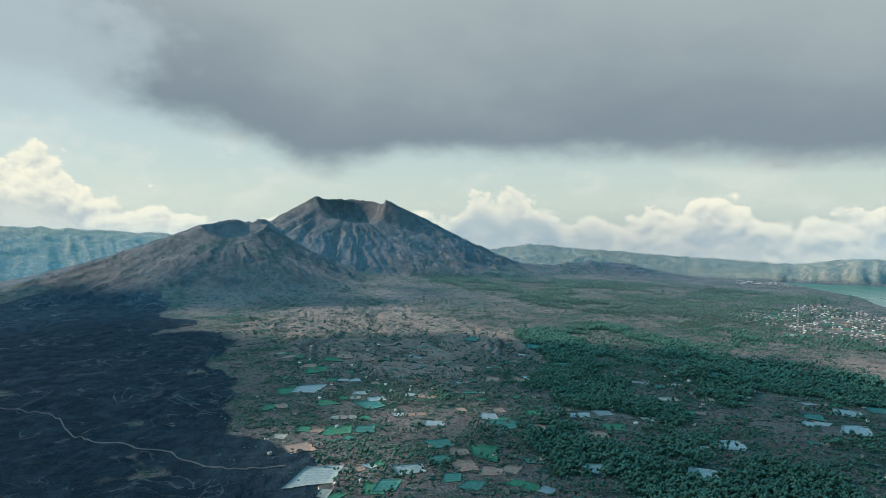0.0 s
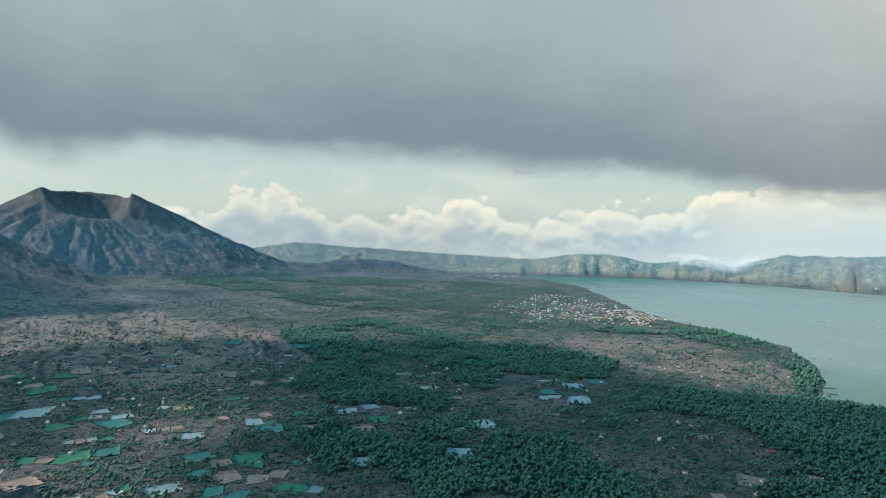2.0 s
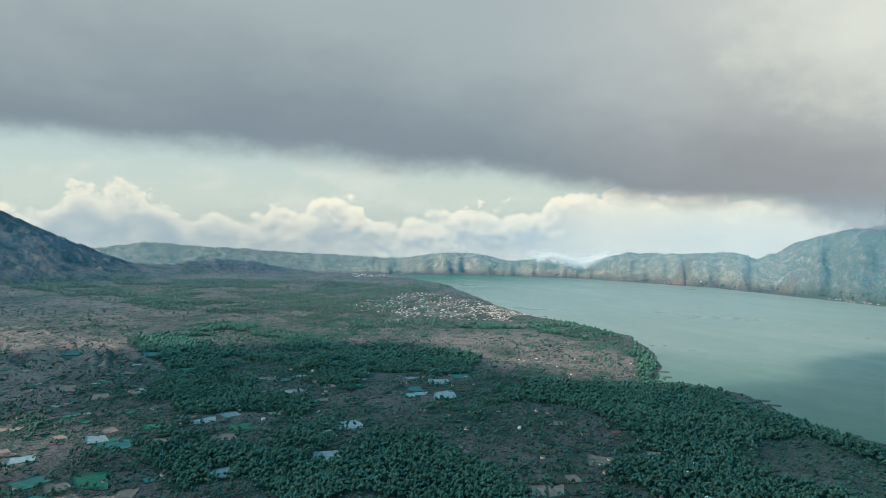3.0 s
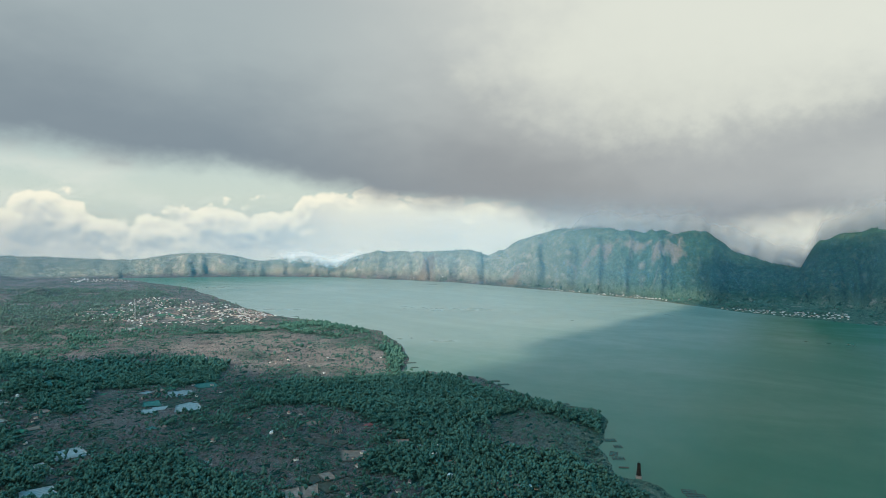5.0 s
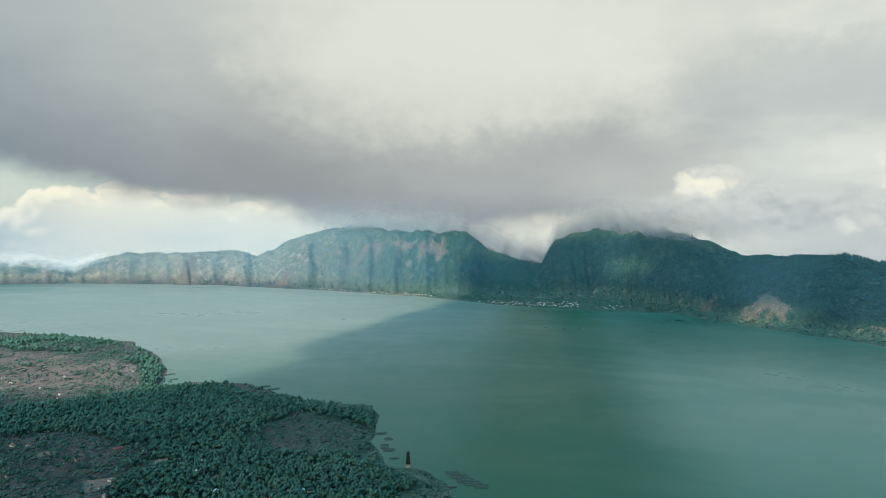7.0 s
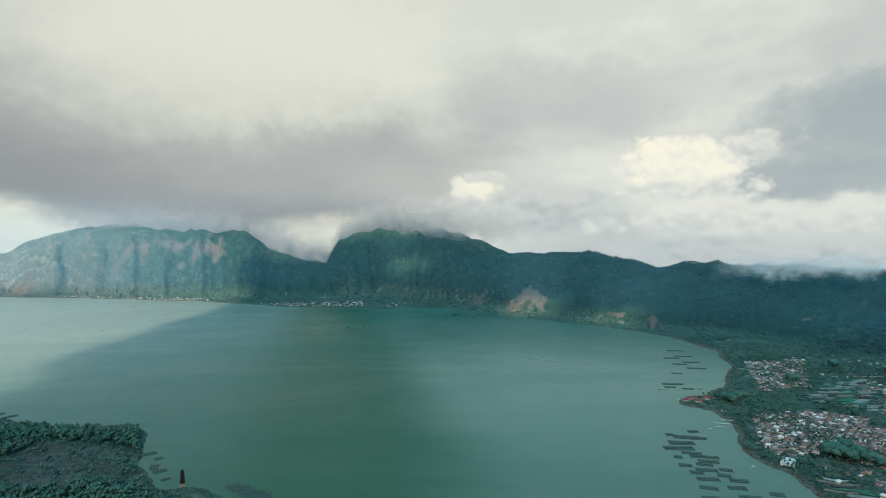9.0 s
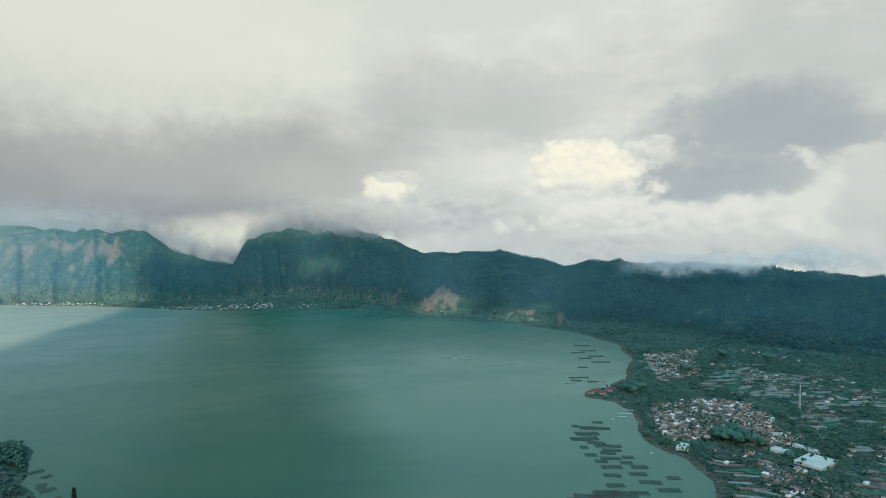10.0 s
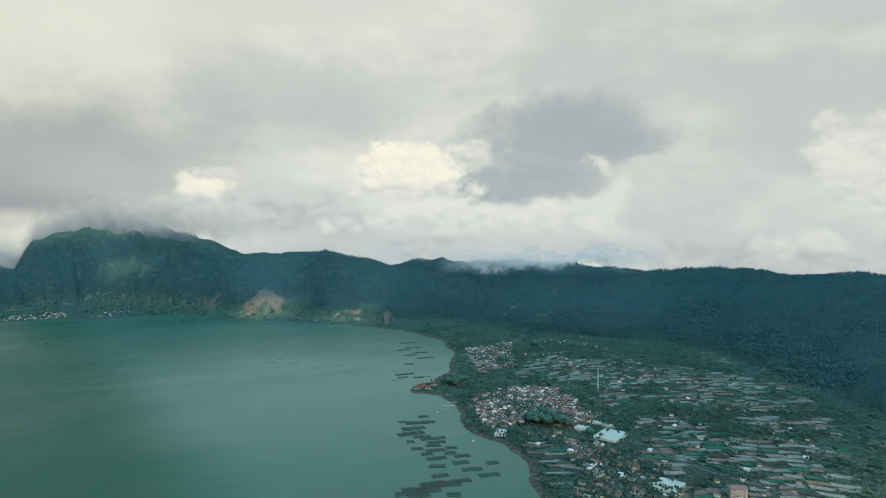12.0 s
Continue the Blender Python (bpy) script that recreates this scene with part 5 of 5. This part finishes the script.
def build_rafts():
    rng = np.random.default_rng(23)
    kinds = {}
    for az, r, w in RAFTS + RAFTS_FAR:
        cols = int(min(max(round(w / 5.0), 2), 8))
        rows = 2 if w < 30 or r > 1200 else 3
        x, y = bearing(az, r)[:2]
        m = pose(x, y, 0.0, 0, 0, -az + 14 + rng.uniform(-8, 8) + (75 if az < 76 and r < 930 and rng.random() < 0.3 else 0))
        if (cols, rows) in kinds:
            copy_thing(kinds[cols, rows], m)
        else:
            kinds[cols, rows] = make_raft(cols, rows)
            kinds[cols, rows].matrix_basis = m
    for az, r in ((124.64, 872), (118.7, 1168), (122.2, 1120), (121.3, 1012)):
        x, y = bearing(az, r)[:2]
        boat = new("boat")
        bm = bmesh.new()
        ring = [(-4, 0), (-2.5, 1.1), (2.5, 1.1), (4.4, 0), (2.5, -1.1), (-2.5, -1.1)]
        low = [bm.verts.new((u * 0.85, v * 0.6, -0.3)) for u, v in ring]
        top = [bm.verts.new((u, v, 0.7)) for u, v in ring]
        bm.faces.new(low[::-1])
        for i in range(6):
            bm.faces.new((low[i], low[(i + 1) % 6], top[(i + 1) % 6], top[i]))
        bm.faces.new(top)
        finish("hull", bm, PALE, boat)
        boxed("canopy", PALE, boat, -2.2, 2.0, -1.2, 1.2, 2.0, 2.15)
        for u, v in ((-2, -1), (-2, 1), (1.8, -1), (1.8, 1)):
            boxed("canopy_post", TIMBER, boat, u - 0.06, u + 0.06, v - 0.06, v + 0.06, 0.7, 2.0)
        tagged(boat, "small white boat with a canopy on the lake", "boat", "boats near the shore")
        boat.matrix_basis = pose(x, y, 0.0, 0, 0, rng.uniform(0, 180))
    for az, r, w in ((122.3, 1050, 24), (122.6, 1072, 18), (122.1, 1030, 14), (73.2, 800, 12), (70.2, 862, 14), (78.6, 708, 12)):
        x, y = bearing(az, r)[:2]
        pier = new("pier")
        boxed("deck", PALE if az > 100 else TIMBER, pier, -w / 2, w / 2, -1.6, 1.6, 0.8, 1.05)
        for k in range(4):
            boxed("post", TIMBER, pier, -w * 0.45 + k * w * 0.3 - 0.15, -w * 0.45 + k * w * 0.3 + 0.15, -1.4, 1.4, -3, 0.8)
        tagged(pier, "narrow pier reaching from the shore into the lake", "pier", "piers")
        pier.matrix_basis = pose(x, y, 0.0, 0, 0, -az + 10)


build_rafts()


# ---- roads ----
def road(points, wide, label):
    """A ribbon laid on the ground along a smoothed line of bearings and distances."""
    p = plan(points)
    for _ in range(3):
        q = np.empty((len(p) * 2 - 2, 2))
        q[0::2], q[1::2] = 0.75 * p[:-1] + 0.25 * p[1:], 0.25 * p[:-1] + 0.75 * p[1:]
        p = q
    seg = np.concatenate([[0], np.cumsum(np.hypot(*np.diff(p, axis=0).T))])
    s = np.arange(0, seg[-1], 6.0)
    p = np.stack([np.interp(s, seg, p[:, 0]), np.interp(s, seg, p[:, 1])], -1)
    t = np.gradient(p, axis=0)
    nrm = np.stack([-t[:, 1], t[:, 0]], -1) / np.maximum(np.hypot(t[:, 0], t[:, 1]), 1e-6)[:, None]
    cols = [p + nrm * k * wide / 2 for k in (-1, 0, 1)]
    tops = np.max([land(c[:, 0], c[:, 1])[0] for c in cols], axis=0) + 0.9
    verts, n = [], len(p)
    for c, k in ((cols[0], -2.5), (cols[0], 0), (cols[2], 0), (cols[2], -2.5)):
        verts.append(np.stack([c[:, 0], c[:, 1], tops + k], -1))
    i = np.arange(n - 1)
    faces = np.concatenate([np.stack([a * n + i, a * n + i + 1, (a + 1) * n + i + 1, (a + 1) * n + i], -1) for a in range(3)])
    tagged(new("road", grid_mesh("road", np.concatenate(verts), faces[:, ::-1], TRACK, False)), label, "road", kind="structure")


road([(-37, 1250), (-35.78, 1226), (-32.15, 1126), (-31.79, 1034), (-30.05, 958), (-27.82, 930), (-26.58, 886), (-24.64, 882), (-22.88, 818), (-19.67, 774), (-16.31, 766), (-13, 772)], 1.7,
     "pale winding track across black lava")
road([(123.1, 1106), (125.4, 1002), (127.2, 925), (132.1, 896), (135.7, 818), (137.4, 762), (139.5, 690), (141, 640)], 6, "grey village street along the southern shore")
road([(53.9, 905), (55.4, 880), (58, 800), (59.5, 745), (61.6, 712), (63, 640)], 5, "narrow grey lane between trees and houses")
road([(136, 880), (139, 900), (144, 820), (150, 800), (157, 760)], 5, "narrow lane between vegetable plots")

# ---- large single trees on the southern shore ----
GROVE = [(129.94, 946, 15), (130.84, 938, 17), (131.94, 950, 16), (132.6, 942, 14), (131.05, 966, 17), (130.3, 958, 15), (131.5, 932, 14), (122.32, 1186, 13), (122.89, 1170, 15), (123.8, 1206, 13), (123.3, 1190, 14),
         (124.17, 938, 9), (127.19, 1390, 14), (127.6, 1400, 13), (130.09, 1582, 18), (130.5, 1570, 15), (133.84, 1578, 15), (133.5, 1590, 13), (135.3, 905, 9), (133.4, 935, 11)]


def build_grove():
    big = [lumpy(26, 0.36, 0.85) for _ in range(4)]
    bark = trunk_mesh(BARK)
    meshes = [grid_mesh("crown", v, f, LEAF, False) for v, f in big]
    for i, (az, r, tall) in enumerate(GROVE):
        x, y = bearing(az, r)[:2]
        root = new("large_tree")
        part("trunk", bark, root)
        part("crown", meshes[i % 4], root)
        tagged(root, "large spreading dark green tree standing among village roofs", "tree", "large shore trees")
        root.matrix_basis = pose(x, y, ground_z(x, y), 0, 0, i * 77) @ Matrix.Diagonal((tall * 1.15, tall * 1.15, tall, 1))


build_grove()

# ---- unseen clouds added for shade, over the viewpoint towards the sun, and mist ----
def cloud_material():
    mt = bpy.data.materials.new("cloud")
    mt.use_nodes = True
    tree = mt.node_tree
    tree.nodes.clear()
    a, b = tree.nodes.new("ShaderNodeBsdfDiffuse"), tree.nodes.new("ShaderNodeBsdfTranslucent")
    a.inputs[0].default_value = b.inputs[0].default_value = (0.42, 0.76, 0.95, 1)
    mix, out = tree.nodes.new("ShaderNodeMixShader"), tree.nodes.new("ShaderNodeOutputMaterial")
    mix.inputs[0].default_value = 0.55
    tree.links.new(a.outputs[0], mix.inputs[1]), tree.links.new(b.outputs[0], mix.inputs[2])
    thin, clear = tree.nodes.new("ShaderNodeMixShader"), tree.nodes.new("ShaderNodeBsdfTransparent")
    g = Nodes(tree)
    g.put(thin.inputs[0], g.ramp(attribute(g, "thick"), 0.0, 0.5, 1.0, 0.49))
    tree.links.new(mix.outputs[0], thin.inputs[1]), tree.links.new(clear.outputs[0], thin.inputs[2]), tree.links.new(thin.outputs[0], out.inputs[0])
    return mt


CLOUD = cloud_material()
CLOUD_Z = 1200.0


def cloud(ring, holes, label, high=CLOUD_Z):
    """A broad unseen cloud, added to shade the country in plan; holes admit sun."""
    ring = plan(ring)
    shift = bearing(SUN_AZ, high / math.tan(radians(SUN_EL)))
    lo, hi = ring.min(0) - 200, ring.max(0) + 200
    x, y = np.meshgrid(np.arange(lo[0], hi[0], 28.0), np.arange(lo[1], hi[1], 28.0), indexing="ij")
    d = signed(x, y, ring) + 130 * fbm(x / 320, y / 320, 5, 101)
    for a, r, q in holes:
        hx, hy = bearing(a, r)[:2]
        d = np.minimum(d, np.hypot(x - hx, y - hy) - q + 30 * fbm(x / 70, y / 70, 3, 103))
    thick = np.clip(d / 200, 0, 1) ** 0.6
    top = high + 90 * thick * (1 + 0.5 * fbm(x / 160, y / 160, 4, 105))
    low = high - 25 * thick * (1 + 0.6 * fbm(x / 120, y / 120, 4, 107))
    n, k = x.shape
    i, j = np.meshgrid(np.arange(n - 1), np.arange(k - 1), indexing="ij")
    quad = np.stack([i * k + j, (i + 1) * k + j, (i + 1) * k + j + 1, i * k + j + 1], -1).reshape(-1, 4)
    quad = quad[(d.ravel()[quad] > 0).any(1)]
    v = np.concatenate([np.stack([x + shift[0], y + shift[1], z], -1).reshape(-1, 3) for z in (top, low)])
    used, faces = np.unique(np.concatenate([quad, quad[:, ::-1] + n * k]), return_inverse=True)
    me = grid_mesh("cloud", v[used], faces.reshape(-1, 4), CLOUD)
    me.attributes.new("thick", "FLOAT", "POINT").data.foreach_set("value", np.tile(np.clip(d.ravel() / 200, 0, 1), 2)[used].astype(np.float32))
    tagged(new("cloud", me), label, "cloud", kind="structure")


# outlines and holes follow the wanted shade; the clouds stay out of view
cloud([(-60, 600), (-12, 600), (0, 300), (60, 300), (95, 400), (135, 500), (162, 600), (162, 2800), (135, 3000), (105, 3250), (90, 3500), (81, 3300), (78, 2700), (70, 2000), (62, 1480), (57, 1230), (48, 1250),
       (40, 1390), (30, 1600), (14, 1640), (7, 1680), (-3, 1720), (-14, 1700), (-20, 1800), (-24, 2500), (-32, 3000), (-60, 2600)],
      [(105.8, 2240, 75), (113.4, 2090, 55), (95.2, 2960, 60), (-10, 800, 90), (-2, 1000, 80)],
      "broad grey cloud deck out of view, added to shade lake and shore")
cloud([(-26, 2200), (-12, 2060), (0, 2160), (4, 2400), (0, 2650), (-8, 2700), (-22, 2600)], [(-4, 2450, 100)], "smaller grey cloud out of view, added to shade the foot of the volcano", 3300.0)

def mist_material(name, tint, amount, z_low, z_full, z_fade, z_top):
    """Thin bluish haze: mostly clear, thickest in the middle heights."""
    mt = bpy.data.materials.new(name)
    mt.use_nodes = True
    tree = mt.node_tree
    tree.nodes.clear()
    g = Nodes(tree)
    sep = tree.nodes.new("ShaderNodeSeparateXYZ")
    pos = tree.nodes.new("ShaderNodeNewGeometry").outputs["Position"]
    tree.links.new(pos, sep.inputs[0])
    z = sep.outputs[2]
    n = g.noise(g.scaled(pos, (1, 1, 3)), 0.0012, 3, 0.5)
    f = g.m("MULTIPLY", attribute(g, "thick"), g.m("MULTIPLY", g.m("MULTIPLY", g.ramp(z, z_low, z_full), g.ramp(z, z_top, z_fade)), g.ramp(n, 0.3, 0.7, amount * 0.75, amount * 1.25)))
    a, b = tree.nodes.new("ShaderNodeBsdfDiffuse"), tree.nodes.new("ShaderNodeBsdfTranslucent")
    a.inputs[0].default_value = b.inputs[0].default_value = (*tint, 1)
    both, clear, mix, out = (tree.nodes.new(k) for k in ("ShaderNodeMixShader", "ShaderNodeBsdfTransparent", "ShaderNodeMixShader", "ShaderNodeOutputMaterial"))
    tree.links.new(a.outputs[0], both.inputs[1]), tree.links.new(b.outputs[0], both.inputs[2])
    g.put(mix.inputs[0], f)
    tree.links.new(clear.outputs[0], mix.inputs[1]), tree.links.new(both.outputs[0], mix.inputs[2]), tree.links.new(mix.outputs[0], out.inputs[0])
    return mt


def mist(near, share, amount):
    """A tinted see-through sheet standing in for haze between viewpoint and caldera walls."""
    deg = np.arange(-60, 181, 2.0)
    r = np.minimum(near, share * rim_at(deg)[0])
    zs = np.array([9.0, 60, 130, 220, 300, 400, 520])
    A, Z = np.meshgrid(np.radians(deg), zs)
    n, k = A.shape
    i, j = np.meshgrid(np.arange(n - 1), np.arange(k - 1), indexing="ij")
    faces = np.stack([i * k + j, i * k + j + 1, (i + 1) * k + j + 1, (i + 1) * k + j], -1).reshape(-1, 4)
    verts = np.stack([r * np.sin(A), r * np.cos(A), Z], -1).reshape(-1, 3)
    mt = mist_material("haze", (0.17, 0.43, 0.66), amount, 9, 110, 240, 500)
    me = grid_mesh("haze", verts, faces, mt)
    thick = np.broadcast_to(1 - 0.6 * sstep(deg, 60, 90), A.shape)
    me.attributes.new("thick", "FLOAT", "POINT").data.foreach_set("value", thick.astype(np.float32).ravel())
    tagged(new("haze", me), "thin bluish haze hanging in the distant air", "haze", kind="structure")


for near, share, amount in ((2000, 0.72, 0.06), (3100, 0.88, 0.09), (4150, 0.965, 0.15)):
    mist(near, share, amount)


# ---- cloud resting on the walls of the caldera ----
def cap_material(name, tone, k0, k1, scale):
    """Cloud with a ragged lower edge that thins out above; rise runs from 0 at its foot to 1 at its top."""
    mt = bpy.data.materials.new(name)
    mt.use_nodes = True
    tree = mt.node_tree
    tree.nodes.clear()
    g = Nodes(tree)
    pos = tree.nodes.new("ShaderNodeNewGeometry").outputs["Position"]
    rise, side = attribute(g, "rise"), attribute(g, "side")
    n = g.m("ADD", g.m("MULTIPLY", g.noise(pos, scale, 4, 0.5), 0.85), g.m("MULTIPLY", g.noise(pos, scale * 4, 3, 0.5), 0.15))
    f = g.ramp(g.m("ADD", rise, g.m("MULTIPLY", g.m("SUBTRACT", n, 0.5), 0.8)), k0, k1)
    f = g.m("MULTIPLY", f, g.m("MULTIPLY", g.ramp(g.m("ADD", rise, g.m("MULTIPLY", g.m("SUBTRACT", n, 0.5), 0.4)), 0.95, 0.45), side))
    a, b = tree.nodes.new("ShaderNodeBsdfDiffuse"), tree.nodes.new("ShaderNodeBsdfTranslucent")
    a.inputs[0].default_value = b.inputs[0].default_value = (*tone, 1)
    both, clear, mix, out = (tree.nodes.new(k) for k in ("ShaderNodeMixShader", "ShaderNodeBsdfTransparent", "ShaderNodeMixShader", "ShaderNodeOutputMaterial"))
    tree.links.new(a.outputs[0], both.inputs[1]), tree.links.new(b.outputs[0], both.inputs[2])
    g.put(mix.inputs[0], f)
    tree.links.new(clear.outputs[0], mix.inputs[1]), tree.links.new(both.outputs[0], mix.inputs[2]), tree.links.new(mix.outputs[0], out.inputs[0])
    return mt


def cap(name, line, tall, mat, label):
    """A curtain of cloud along bearings: (bearing, distance, angle of its foot above the eye)."""
    line = np.array(line)
    az = np.arange(line[0, 0], line[-1, 0] + 0.01, 0.25)
    r, e = np.interp(az, line[:, 0], line[:, 1]), np.interp(az, line[:, 0], line[:, 2])
    rise = np.linspace(0, 1, 12)
    A, U = np.meshgrid(np.radians(az), rise)
    Rr = np.broadcast_to(r, A.shape) - 60 * np.sin(np.pi * U) + 25 * fbm(A * 60, U * 3, 3, 121)
    Z = EYE_Z + Rr * np.tan(np.radians(e + tall * U))
    n, k = A.shape
    i, j = np.meshgrid(np.arange(n - 1), np.arange(k - 1), indexing="ij")
    faces = np.stack([i * k + j, i * k + j + 1, (i + 1) * k + j + 1, (i + 1) * k + j], -1).reshape(-1, 4)
    me = grid_mesh(name, np.stack([Rr * np.sin(A), Rr * np.cos(A), Z], -1).reshape(-1, 3), faces, mat)
    side = np.clip(np.minimum(az - az[0], az[-1] - az) / (0.2 * (az[-1] - az[0])), 0, 1)
    me.attributes.new("rise", "FLOAT", "POINT").data.foreach_set("value", U.astype(np.float32).ravel())
    me.attributes.new("side", "FLOAT", "POINT").data.foreach_set("value", np.broadcast_to(side, A.shape).astype(np.float32).ravel())
    tagged(new(name, me), label, "cloud", kind="structure")


cap("cloud_cap", [(64, 3700, -1.0), (68, 3560, -1.6), (73, 3350, -2.2), (79, 3250, -2.2), (82, 3230, -3.6), (84.5, 3220, -4.4), (87.2, 3210, -4.7), (88.3, 3190, -2.6), (92, 3050, -1.5), (96, 2930, -1.8), (101, 2780, -2.2), (105, 2700, -3.0)],
    5.0, cap_material("low_cloud", (0.25, 0.27, 0.28), 0.04, 0.42, 0.006), "ragged grey cloud resting on the eastern caldera wall")
cap("cloud_wisp", [(121, 2330, -5.4), (126, 2280, -5.6), (130, 2250, -5.2), (136, 2200, -4.8), (142, 2180, -5.0)],
    4.2, cap_material("thin_cloud", (0.80, 0.82, 0.82), 0.34, 0.66, 0.009), "white wisps of cloud drifting along the wooded southern wall")
cap("cloud_spill", [(41, 4150, -4.2), (45, 4020, -4.6), (47, 3970, -4.9), (49.5, 3900, -3.8)],
    3.0, cap_material("bright_cloud", (0.92, 0.92, 0.90), 0.42, 0.75, 0.006), "bright cloud spilling through a gap in the cliffs")
